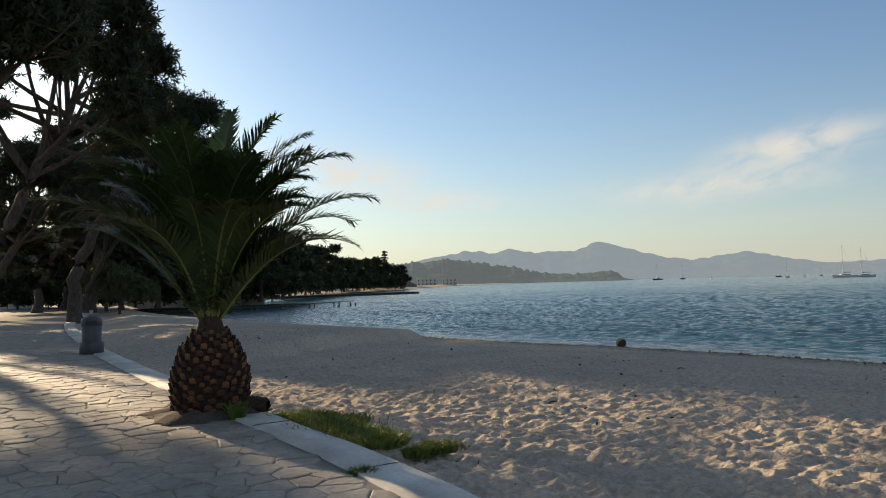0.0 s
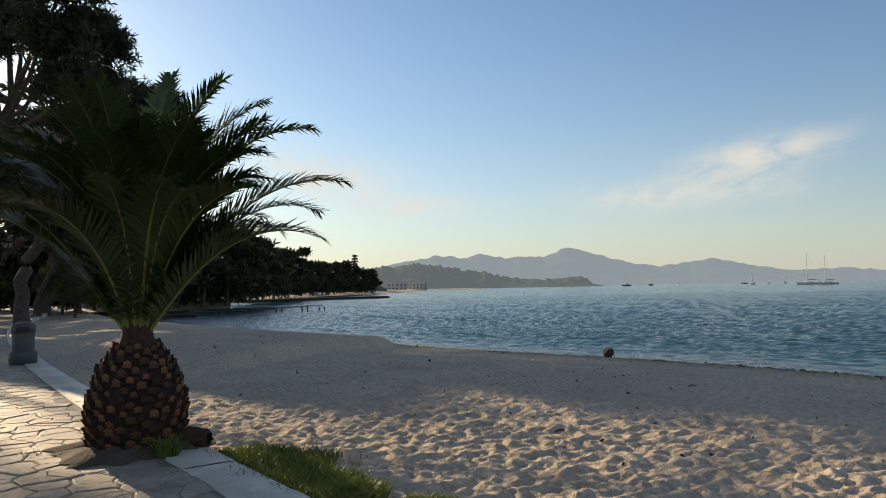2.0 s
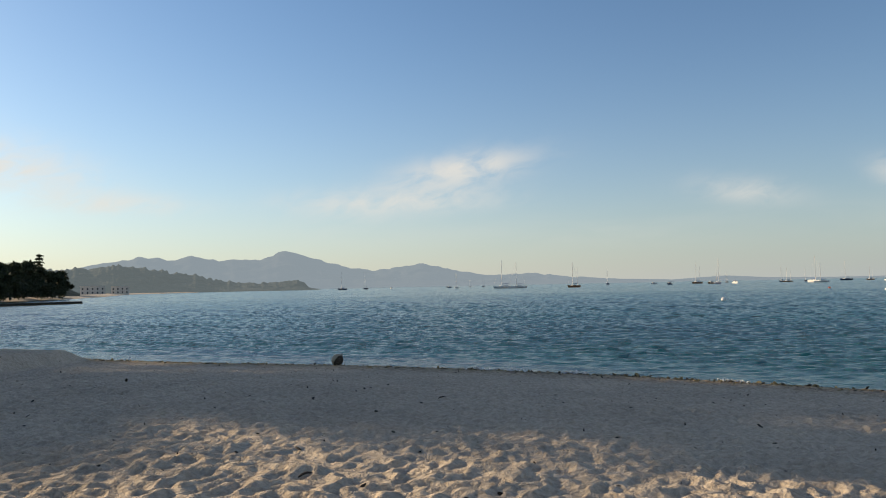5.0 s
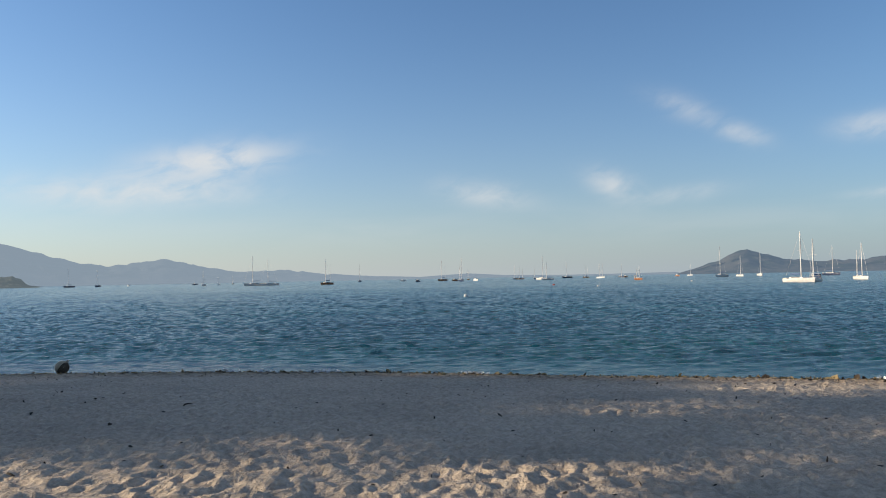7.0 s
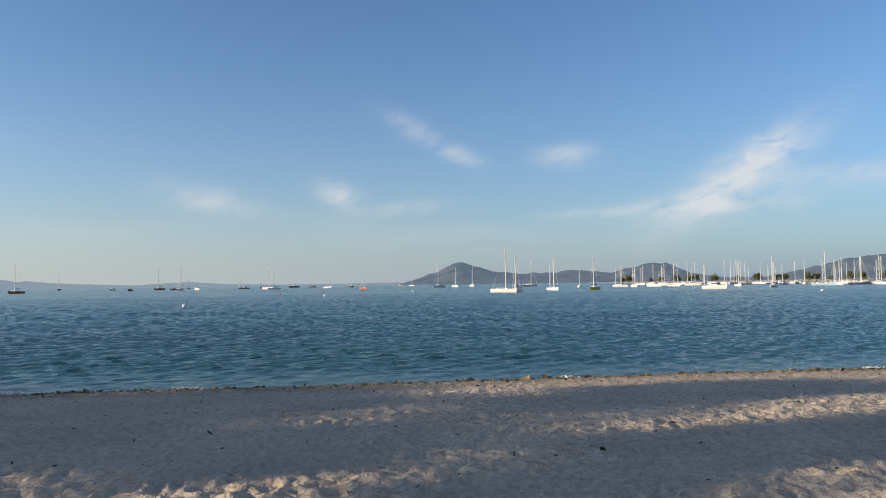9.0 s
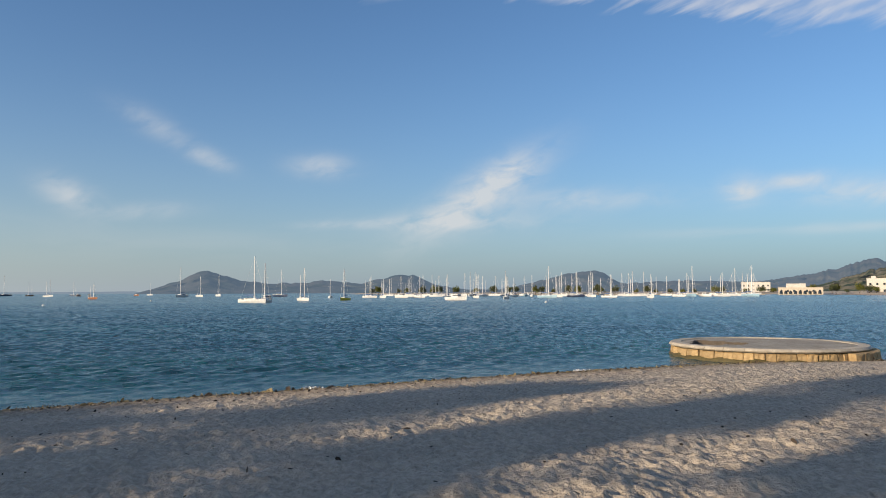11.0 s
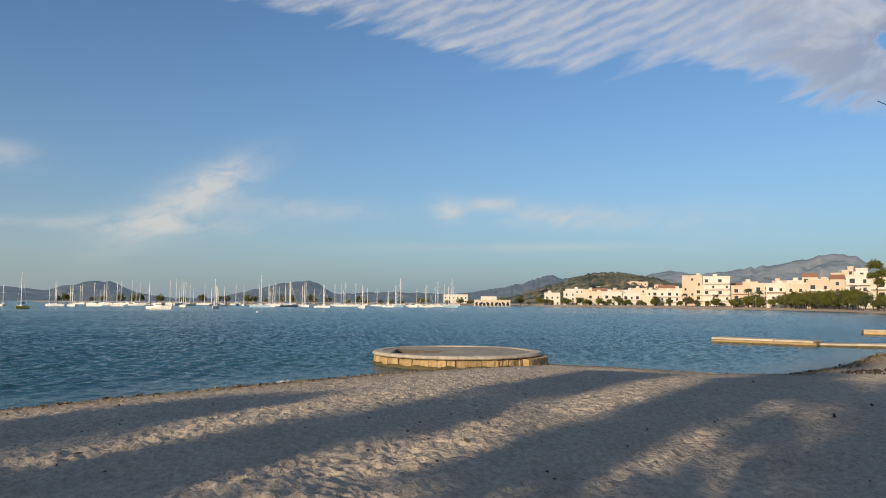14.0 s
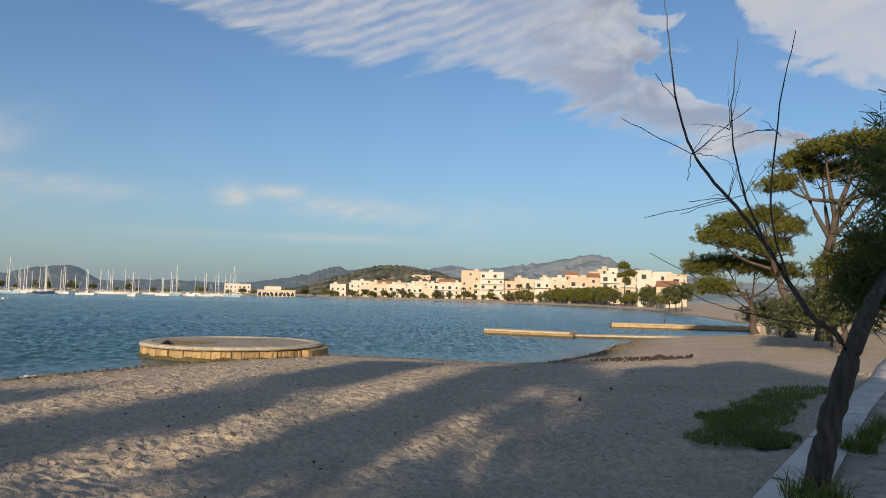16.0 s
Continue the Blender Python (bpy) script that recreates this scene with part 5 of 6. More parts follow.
buoy = thing("mooring_buoy", "weathered pale ball buoy with dark fouling on the waterline", "buoy", pose(5.75, 23.75, -0.56, 30, 20, 40))
bm = bmesh.new()
bmesh.ops.create_uvsphere(bm, u_segments=24, v_segments=14, radius=0.17)
part("float", bm_mesh("float", bm, plain("old_buoy", (0.42, 0.36, 0.26), 0.6), True), buoy)
bm = bmesh.new()
bmesh.ops.create_uvsphere(bm, u_segments=20, v_segments=10, radius=0.173)
bmesh.ops.delete(bm, geom=[v for v in bm.verts if v.co.y > -0.02], context="VERTS")
part("fouling", bm_mesh("fouling", bm, WEED, True), buoy, "dark crust")
part("eye", mesh_np("eye", *tube(np.array([(0, 0, 0.16), (0, 0, 0.20), (0.03, 0, 0.22), (0.06, 0, 0.20), (0.06, 0, 0.15)]), [0.012] * 5, 6), BLACK, True), buoy)

# round stone platform in the shallows
CX, CY, RAD, TOP = 25.9, -5.40, 3.12, -0.25
disc = thing("stone_platform", "round low stone platform with a broken hollow in its concrete top", "platform", Matrix.Translation((CX, CY, 0)))
core_v, core_q = tube(np.array([(0, 0, -1.6), (0, 0, -0.5), (0, 0, TOP - 0.07)]), [RAD - 0.14] * 3, 64)
part("core", mesh_np("core", core_v, core_q, CONCRETE), disc)
bm = bmesh.new()
hole_c, ring_o, ring_m = Vector((-0.2, 1.75)), [], []
outer = [bm.verts.new((math.cos(t) * (RAD - 0.20), math.sin(t) * (RAD - 0.20), TOP - 0.005 + 0.012 * math.sin(t * 5))) for t in np.linspace(0, 2 * math.pi, 64, endpoint=False)]
hole, low = [], []
for t in np.linspace(0, 2 * math.pi, 64, endpoint=False):
    r = 0.95 + 0.18 * math.sin(3 * t + 1) + 0.10 * math.sin(7 * t)
    p = (hole_c.x + math.cos(t) * r * 1.15, hole_c.y + math.sin(t) * r * 0.95)
    hole.append(bm.verts.new((p[0], p[1], TOP + 0.01)))
    low.append(bm.verts.new((hole_c.x + math.cos(t) * r * 0.8, hole_c.y + math.sin(t) * r * 0.7, TOP - 0.45)))
bottom = bm.verts.new((hole_c.x, hole_c.y, TOP - 0.5))
for k in range(64):
    j = (k + 1) % 64
    bm.faces.new((outer[k], outer[j], hole[j], hole[k]))
    # inside of the hollow in dark earth colour, standing in for its shade
    bm.faces.new((hole[k], hole[j], low[j], low[k])).material_index = 1
    bm.faces.new((low[k], low[j], bottom)).material_index = 1
part("top_slab", bm_mesh("top_slab", bm, [CONCRETE, EARTH]), disc, "cracked concrete top")
for k in range(26):
    t, r = rnd.uniform(0, 6.28), rnd.uniform(0.1, 0.75)
    s = rnd.uniform(0.10, 0.24)
    bm = bmesh.new()
    bmesh.ops.create_icosphere(bm, subdivisions=1, radius=s)
    for v in bm.verts:
        v.co *= rnd.uniform(0.75, 1.2)
    part("rubble_stone", bm_mesh("rubble_stone", bm, CAPSTONE), disc, m=Matrix.Translation((hole_c.x + math.cos(t) * r, hole_c.y + math.sin(t) * r, TOP - 0.38)))


def ring_block(r0, r1, z0, z1, half, bevel, jitter):
    """A curved block of a ring, centred on +x."""
    bm = bmesh.new()
    steps = 3
    lo, hi = [], []
    for k in range(steps + 1):
        t = -half + 2 * half * k / steps
        row = []
        for r, z in ((r0, z0), (r1, z0 + bevel), (r1 + bevel, (z0 + z1) / 2), (r1, z1 - bevel), (r1 - bevel * 1.2, z1), (r0, z1)):
            row.append(bm.verts.new((math.cos(t) * r + rnd.uniform(-jitter, jitter), math.sin(t) * r, z + rnd.uniform(-jitter, jitter) * 0.6)))
        lo.append(row)
    for a, b in zip(lo, lo[1:]):
        for i in range(6):
            bm.faces.new((a[i], b[i], b[(i + 1) % 6], a[(i + 1) % 6]))
    bm.faces.new(lo[0])
    bm.faces.new(list(reversed(lo[-1])))
    return bm


caps = 30
cap_me = [bm_mesh("cap_stone", ring_block(RAD - 0.34, RAD + 0.03, TOP - 0.13, TOP + 0.015, math.pi / caps * 0.985, 0.035, 0.004), CAPSTONE) for _ in range(4)]
for k in range(caps):
    part("cap_stone", cap_me[k % 4], disc, m=Matrix.Rotation(2 * math.pi * k / caps, 4, "Z"))
walls = 64
wall_me = [bm_mesh("wall_stone", ring_block(RAD - 0.30, RAD - 0.03 + 0.03 * (q % 2), -0.95, TOP - 0.135, math.pi / walls * 0.94, 0.03, 0.018), WALLSTONE) for q in range(6)]
for k in range(walls):
    part("wall_stone", wall_me[(k * 5) % 6], disc, m=Matrix.Rotation(2 * math.pi * (k + rnd.uniform(-0.08, 0.08)) / walls, 4, "Z"))
ledge_me = [bm_mesh("ledge_stone", ring_block(RAD - 0.1, RAD + 0.26, -0.95, TOP - 0.12, math.pi / 46 * 0.95, 0.03, 0.02), WALLSTONE) for _ in range(3)]
for k in range(15):
    part("ledge_stone", ledge_me[k % 3], disc, m=Matrix.Rotation(radians(212) + 2 * math.pi * k / 46, 4, "Z"))
av, aq = tube(np.array([(0, 0, -0.85), (0, 0, -0.70), (0, 0, -0.60), (0, 0, -0.56)]), [RAD + 0.10, RAD + 0.07, RAD + 0.045, RAD - 0.05], 72)
av[:, 2] += 0.03 * np.sin(np.arctan2(av[:, 1], av[:, 0]) * 19)
part("algae_band", mesh_np("algae_band", av, aq, ALGAE, True), disc, "dark green-brown weed at the waterline")


def slab(name, label, a, b, width, z0, z1, mat, category, thick=0.12, weed=True):
    """A straight mole: a body of stone with a paler top slab in lengths."""
    a, b = Vector(a), Vector(b)
    l, turn = (b - a).length, math.atan2(b.y - a.y, b.x - a.x)
    ob = thing(name, label, category, Matrix.Translation((a.x, a.y, 0)) @ Matrix.Rotation(turn, 4, "Z"))
    bm = box_bm(0, -width / 2, z0, l, width / 2, z1 - thick)
    bmesh.ops.subdivide_edges(bm, edges=[e for e in bm.edges if abs(e.verts[0].co.x - e.verts[1].co.x) > 0.5], cuts=int(l * 2))
    for v in bm.verts:
        v.co += Vector((0, rnd.uniform(-0.05, 0.05), rnd.uniform(-0.03, 0)))
    part("body", bm_mesh("body", bm, WALLSTONE if weed and mat is CAPSTONE else mat), ob)
    x = 0.0
    while x < l - 0.2:
        e = min(l, x + rnd.uniform(1.3, 2.2))
        part("slab", bm_mesh("slab", box_bm(x + 0.01, -width / 2 - 0.06, z1 - thick + 0.002, e - 0.01, width / 2 + 0.06, z1 + rnd.uniform(-0.015, 0.01), 0.02), mat), ob)
        x = e
    if weed:
        part("algae_band", bm_mesh("algae_band", box_bm(-0.05, -width / 2 - 0.09, z0, l + 0.05, width / 2 + 0.09, -0.60, 0.03), ALGAE), ob, "dark weed at the waterline")
    return ob


slab("stone_jetty", "low stone jetty slab reaching from the beach into the water", (36.4, -25.4), (31.4, -28.2), 1.4, -1.4, -0.36, CAPSTONE, "jetty")
slab("stone_jetty", "narrow low walkway of worn stone joining the jetty to the beach", (32.4, -27.6), (26.0, -37.5), 1.2, -1.4, -0.50, CAPSTONE, "jetty")
pier = slab("stone_jetty", "long low stone jetty with a dark culvert mouth", (43.2, -44.2), (31.0, -57.0), 1.8, -1.4, -0.26, CAPSTONE, "jetty")
part("culvert", bm_mesh("culvert", box_bm(4.6, 0.84, -0.72, 5.3, 1.04, -0.28, 0.03), BLACK), pier, "black opening")
part("post", mesh_np("post", *tube(np.array([(4.6, 0.9, -0.5), (4.62, 0.9, 0.12), (4.6, 0.9, 0.16)]), [0.06, 0.055, 0.01], 8), BLACK), pier, "short dark post")
slab("beach_wall", "low sunlit stone wall at the back of the far beach", (25.5, -37.5), (29.0, -62), 0.6, -0.4, 0.42, CAPSTONE, "wall", weed=False)
slab("stone_jetty", "long low jetty lying across the bay, dark against the light", (-6.8, 170.0), (-52.0, 128.0), 2.4, -1.6, -0.18, BACKLIT_STONE, "jetty")
slab("stone_jetty", "low stone groyne at the far end of the beach, dark against the light", (-19.4, 66.5), (-34.0, 68.0), 1.2, -1.4, -0.42, BACKLIT_STONE, "jetty")
slab("stone_jetty", "low stone groyne at the far end of the beach, dark against the light", (-24.0, 79.5), (-46.0, 82.0), 1.4, -1.4, -0.40, BACKLIT_STONE, "jetty")
slab("sea_wall", "weathered concrete sea wall below the far trees", (-24.5, 98.0), (-44.0, 93.0), 0.8, -1.4, 0.55, CONCRETE, "wall", weed=False)
rail = thing("bathing_pier_frame", "old wooden pier frame of paired posts and thin rail", "pier", Matrix.Translation((0, 0, 0)))
for x, y in ((-19.2, 71.5), (-16.6, 73.4), (-14.2, 75.4), (-11.9, 77.2), (-10.4, 79.2)):
    for dx in (0, 0.55):
        h = rnd.uniform(-0.12, 0.12)
        part("post", mesh_np("post", *tube(np.array([(x + dx, y, -1.6), (x + dx + 0.02, y, -0.5), (x + dx, y, -0.2 + h)]), [0.09, 0.08, 0.07], 8), BARK), rail)
part("rail", mesh_np("rail", *tube(np.array([(-21.5, 69.8, -0.34), (-16.4, 73.4, -0.28), (-10.0, 79.3, -0.10)]), [0.06, 0.06, 0.05], 6), BARK), rail)


# ---- boats ----
def hull_mesh(length, beam, free, mat):
    """A yacht hull: fine bow, full middle, square stern, sheer rising forward."""
    n = 11
    rows = []
    for k in range(n):
        t = k / (n - 1)
        x = (t - 0.5) * length
        b = beam / 2 * (0.72 + 0.28 * math.sin(math.pi * min(1, t * 1.25))) * (1 - max(0, (t - 0.5) / 0.5) ** 2.2) + 0.01
        z = free * (1 + 0.35 * t * t)
        rake = 0.06 * length * max(0, t - 0.85) / 0.15
        rows.append([(x + rake, -b, z), (x + rake * 0.6, -b * 0.96, z * 0.45), (x, -b * 0.7, -0.12), (x, 0, -0.4), (x, b * 0.7, -0.12), (x + rake * 0.6, b * 0.96, z * 0.45), (x + rake, b, z)])
    v = np.array(rows).reshape(-1, 3)
    f = []
    for k in range(n - 1):
        for i in range(7):
            a, b = k * 7 + i, k * 7 + (i + 1) % 7
            f.append((a, b, b + 7, a + 7))
    me = bpy.data.meshes.new("hull")
    me.from_pydata(v.tolist(), [], f + [tuple(range(7)), tuple(range((n - 1) * 7 + 6, (n - 1) * 7 - 1, -1))])
    me.materials.append(mat)
    return me


def yacht(length, mast, hull_mat, label, mizzen=0.0, cover=SAILCLOTH):
    ob = thing("sailing_yacht", label, "sailing boat")
    free = 0.095 * length
    part("hull", hull_mesh(length, length * 0.30, free, hull_mat), ob)
    part("stripe", bm_mesh("stripe", box_bm(-length * 0.50, -length * 0.1, free * 0.98, -length * 0.36, length * 0.1, free * 1.25, 0.05), DECK), ob, "cockpit coaming")
    bm = box_bm(-length * 0.28, -length * 0.085, free * 1.0, length * 0.2, length * 0.085, free * 1.0 + length * 0.05, length * 0.015)
    cabin = part("cabin", bm_mesh("cabin", bm, WHITEHULL), ob)
    for sgn in (-1, 1):
        part("window", bm_mesh("window", box_bm(-length * 0.22, sgn * length * 0.085 - 0.02, free + length * 0.018, length * 0.1, sgn * length * 0.085 + 0.02, free + length * 0.036), GLASS), cabin)
    part("mast", mesh_np("mast", *tube(np.array([(length * 0.08, 0, free), (length * 0.08, 0, mast * 0.6), (length * 0.08, 0, mast)]), [0.14, 0.13, 0.09], 6), MAST), ob)
    part("spreader", mesh_np("spreader", *tube(np.array([(length * 0.08, -0.8, mast * 0.62), (length * 0.08, 0, mast * 0.64), (length * 0.08, 0.8, mast * 0.62)]), [0.03, 0.04, 0.03], 4), MAST), ob)
    part("boom", mesh_np("boom", *tube(np.array([(length * 0.06, 0, free + 0.13 * length), (-length * 0.15, 0, free + 0.135 * length), (-length * 0.34, 0, free + 0.13 * length)]), [0.16, 0.20, 0.10], 6), cover), ob, "furled sail under a cover")
    for end in (length * 0.53, -length * 0.49):
        part("stay", mesh_np("stay", *tube(np.array([(end, 0, free * 1.3), (end * 0.5 + length * 0.04, 0, mast * 0.5 + free * 0.65), (length * 0.08, 0, mast * 0.985)]), [0.022] * 3, 4), MAST), ob)
    if mizzen:
        part("mizzen_mast", mesh_np("mizzen_mast", *tube(np.array([(-length * 0.34, 0, free), (-length * 0.34, 0, mizzen * 0.5), (-length * 0.34, 0, mizzen)]), [0.11, 0.10, 0.06], 6), MAST), ob)
    return ob


def motorboat(length, hull_mat, label):
    ob = thing("motor_boat", label, "motor boat")
    free = 0.13 * length
    part("hull", hull_mesh(length, length * 0.34, free, hull_mat), ob)
    cab = part("cabin", bm_mesh("cabin", box_bm(-length * 0.18, -length * 0.12, free, length * 0.18, length * 0.12, free + 0.13 * length, length * 0.03), WHITEHULL), ob)
    part("windscreen", bm_mesh("windscreen", box_bm(-length * 0.10, -length * 0.125, free + 0.06 * length, length * 0.185, length * 0.125, free + 0.10 * length, length * 0.008), GLASS), cab)
    part("canopy", bm_mesh("canopy", box_bm(-length * 0.42, -length * 0.12, free + 0.17 * length, -length * 0.08, length * 0.12, free + 0.185 * length, length * 0.005), SAILCLOTH), ob, "sun canopy")
    for sx in (-0.40, -0.10):
        for sy in (-0.11, 0.11):
            part("stanchion", mesh_np("stanchion", *tube(np.array([(length * sx, length * sy, free * 0.9), (length * sx, length * sy, free + 0.09 * length), (length * sx, length * sy, free + 0.17 * length)]), [0.03] * 3, 4), MAST), ob)
    return ob


HULLS = [(WHITEHULL, "white"), (WHITEHULL, "white"), (NAVYHULL, "dark blue"), (BLUEHULL, "light blue"), (WOODHULL, "varnished brown"), (YELLOWHULL, "yellow")]
KINDS = {}


def moored(x, y, mast, k, turn):
    """Places a boat of the nearest size at its mooring; the first of a kind is built, the rest are copies."""
    colour = HULLS[k][1]
    if mast < 5.6:
        key = ("motor", k)
        if KINDS.get(key) is None:
            KINDS[key] = motorboat(6.5, HULLS[k][0], colour + " motor boat at anchor on the bay")
            tagged(KINDS[key], group="moored boats")
            KINDS[key].matrix_basis = pose(x, y, SEA_LEVEL, 0, 0, turn)
            return
        copy_thing(KINDS[key], pose(x, y, SEA_LEVEL, 0, 0, turn))
        return
    step = round(mast / 1.5)
    key = (k, step)
    if KINDS.get(key) is None:
        l = min(12.5, max(6.4, step * 1.5 * 0.70))
        KINDS[key] = yacht(l, step * 1.5, HULLS[k][0], colour + "-hulled sailing yacht with a bare mast at anchor", step * 1.5 * 0.8 if k in (1, 4) else 0.0)
        tagged(KINDS[key], group="moored boats")
        KINDS[key].matrix_basis = pose(x, y, SEA_LEVEL, 0, 0, turn)
        return
    copy_thing(KINDS[key], pose(x, y, SEA_LEVEL, 0, 0, turn))


rnd = random.Random(17)
OUTER_BAY = [(228, 769, 19.1, 2), (252, 761, 17.4, 2), (279, 752, 4, 0), (338, 727, 4, 2), (241, 506, 11.7, 0), (352, 703, 7.9, 0), (372, 710, 8.9, 2), (206, 370, 17.0, 0), (211, 362, 15.0, 0), (221, 321, 13.7, 4), (462, 607, 18.5, 2), (420, 489, 3.2, 0), (323, 362, 2.8, 2)]
MIDDLE_BAY = [(406, 424, 16.6, 4), (321, 319, 15.7, 2), (364, 347, 2.7, 0), (471, 402, 12.0, 2), (360, 286, 15.4, 0), (604, 445, 18.0, 2), (263, 160, 6.5, 4), (712, 366, 12.5, 0), (373, 176, 16.5, 0), (415, 184, 12.5, 0), (463, 192, 15.0, 0), (158, 60, 9.8, 0), (161, 58, 8.8, 0), (177, 63, 1.4, 2), (393, 128, 15.1, 2), (196, 59, 9.2, 1), (284, 73, 7.7, 0), (203, 49, 8.9, 5), (325, 65, 9.0, 0), (287, 52, 7.2, 0)]
INNER_BAY = [(295, 59, 8.6, 1), (296, 54, 8.2, 3), (297, 46, 2.2, 0), (299, 39, 9.3, 0), (201, 17, 2.3, 0), (274, 25, 8.4, 0), (275, 14, 9.3, 0), (233, 3, 8.5, 1), (279, -13, 12.1, 3), (310, -20, 8.9, 0), (312, -27, 10.2, 2), (313, -34, 10.3, 0), (283, -37, 9.1, 0), (356, -58, 12.4, 0), (259, -48, 7.0, 0), (320, -72, 7.8, 0), (324, -91, 11.1, 0), (323, -84, 4.0, 0)]
for x, y, mast, k in OUTER_BAY + MIDDLE_BAY + INNER_BAY:
    moored(x, y, mast, k, rnd.uniform(165, 250))
# the crowded moorings in front of the marina
for n in range(70):
    az = -80.5 - 28 * rnd.random() ** 0.9
    dist = rnd.uniform(330, 500)
    a = radians(az)
    moored(-math.sin(a) * dist, 3.4 + math.cos(a) * dist, rnd.choice((9.0, 10.5, 10.5, 12.0, 12.0, 13.5, 4.0)), rnd.choice((0, 0, 0, 0, 3, 1, 0, 2)), rnd.uniform(150, 260))
for n in range(14):
    az = rnd.uniform(-44, -63)
    dist = rnd.uniform(420, 800)
    a = radians(az)
    moored(-math.sin(a) * dist, 3.4 + math.cos(a) * dist, rnd.choice((10.5, 12.0, 4.0, 4.0)), rnd.choice((0, 0, 2, 4)), rnd.uniform(150, 260))
for x, y, mat in ((60, 62, WHITEHULL), (140, 110, RED), (120, 84, WHITEHULL), (190, 100, WHITEHULL), (150, -5, WHITEHULL)):
    b = thing("mooring_float", "small round mooring float on the water", "buoy", Matrix.Translation((x, y, SEA_LEVEL + 0.08)), "mooring floats")
    bm = bmesh.new()
    bmesh.ops.create_uvsphere(bm, u_segments=12, v_segments=8, radius=0.28)
    part("float", bm_mesh("float", bm, mat, True), b)


# ---- the town ----
WINDOW = bm_mesh("window", box_bm(-0.55, -0.06, -0.7, 0.55, 0.06, 0.7), GLASS)
WFRAME = bm_mesh("frame", box_bm(-0.66, -0.05, -0.84, 0.66, 0.03, -0.72, 0, box_bm(-0.66, -0.05, 0.70, 0.66, 0.05, 0.82)), WHITEWALL)
TALLPANE = bm_mesh("window", box_bm(-0.9, -0.06, -1.05, 0.9, 0.06, 1.05), GLASS)


def town_shore(az):
    """Distance of the town's water's edge at a bearing."""
    return float(np.interp(-az, (112, 115.2, 118.6, 127.7, 132.1, 136.5, 140.6, 142, 146), (480, 475, 448, 399, 344, 282, 213, 163, 120)))


def house(az0, az1, el_top, dist, wall, label, depth=14.0, base=0.0, roof="flat", balcony=False, every=1, accent=None, floor_h=3.0):
    """A block of flats or a house facing the camera's shore, between two azimuths, with windows on each storey."""
    if az0 < -115:
        dist = max(dist, town_shore((az0 + az1) / 2) + 34)
    a = radians((az0 + az1) / 2)
    w = abs(dist * math.tan(radians(az1 - az0)))
    h = dist * math.tan(radians(el_top)) + 1.54 - base
    m = Matrix.Translation((-math.sin(a) * dist, 3.4 + math.cos(a) * dist, base)) @ Matrix.Rotation(a, 4, "Z")
    ob = thing("apartment_building" if h > 9 else "house", label, "building", m)
    part("wall", bm_mesh("wall", box_bm(-w / 2, 0, -1.2, w / 2, depth, h), wall), ob)
    if roof == "tile":
        bm = bmesh.new()
        vs = [bm.verts.new(p) for p in ((-w / 2 - 0.4, -0.5, h), (w / 2 + 0.4, -0.5, h), (w / 2 + 0.4, depth + 0.5, h), (-w / 2 - 0.4, depth + 0.5, h), (-w / 2, depth / 2, h + 2.0), (w / 2, depth / 2, h + 2.0))]
        for f in ((0, 1, 5, 4), (2, 3, 4, 5), (1, 2, 5), (3, 0, 4), (3, 2, 1, 0)):
            bm.faces.new([vs[i] for i in f])
        part("roof", bm_mesh("roof", bm, ROOFTILE), ob, "tiled roof")
    else:
        part("parapet", bm_mesh("parapet", box_bm(-w / 2 - 0.15, -0.15, h, w / 2 + 0.15, depth, h + 0.5, 0.05), wall), ob)
        if h > 8 and w > 7:
            o = rnd.uniform(-0.3, 0.2) * w
            part("roof_hut", bm_mesh("roof_hut", box_bm(o, depth * 0.4, h + 0.4, o + 2.4, depth * 0.7, h + 1.9, 0.05), wall), ob)
    storeys = max(1, int(h / floor_h))
    cols = max(1, int(w / 3.4))
    for s in range(storeys):
        z = 1.6 + s * (h - 0.6) / storeys
        for c in range(cols):
            if (c + s) % every:
                continue
            x = -w / 2 + (c + 0.5) * w / cols
            big = balcony and c % 2 == 0
            p = part("window", TALLPANE if big else WINDOW, ob, m=Matrix.Translation((x, -0.02, z)))
            if not big:
                part("frame", WFRAME, p)
        if balcony and s:
            part("balcony", bm_mesh("balcony", box_bm(-w * 0.46, -1.4, z - 1.55, w * 0.46, 0, z - 0.75, 0.03), accent or WHITEWALL), ob)
    # side facing the sun
    for s in range(storeys):
        for c in range(max(1, int(depth / 4.5))):
            part("window", WINDOW, ob, m=Matrix.Translation((w / 2 + 0.0, 2 + c * 4.2, 1.6 + s * (h - 0.6) / storeys)) @ Matrix.Rotation(radians(90), 4, "Z"))
    return ob


W, C, P = "white-rendered flat-roofed building on the town's seafront", "cream-rendered block of flats on the seafront", "peach-coloured block of flats with balconies"
house(-107.66, -109.6, 0.62, 640, WHITEWALL, "long white hotel beyond the marina", base=1.0)
house(-115.63, -116.87, 0.80, 500, WHITEWALL, W)
house(-117.12, -118.1, 0.93, 490, WHITEWALL, W)
house(-117.9, -118.85, 0.67, 470, CREAMWALL, C)
house(-118.9, -120.1, 0.88, 475, CREAMWALL, C, balcony=True)
house(-120.2, -121.6, 0.90, 470, WHITEWALL, W, balcony=True)
house(-121.65, -122.96, 0.80, 462, WHITEWALL, W, balcony=True)
house(-123.0, -123.7, 0.55, 455, CREAMWALL, C)
house(-123.75, -125.9, 1.0, 450, WHITEWALL, W, balcony=True)
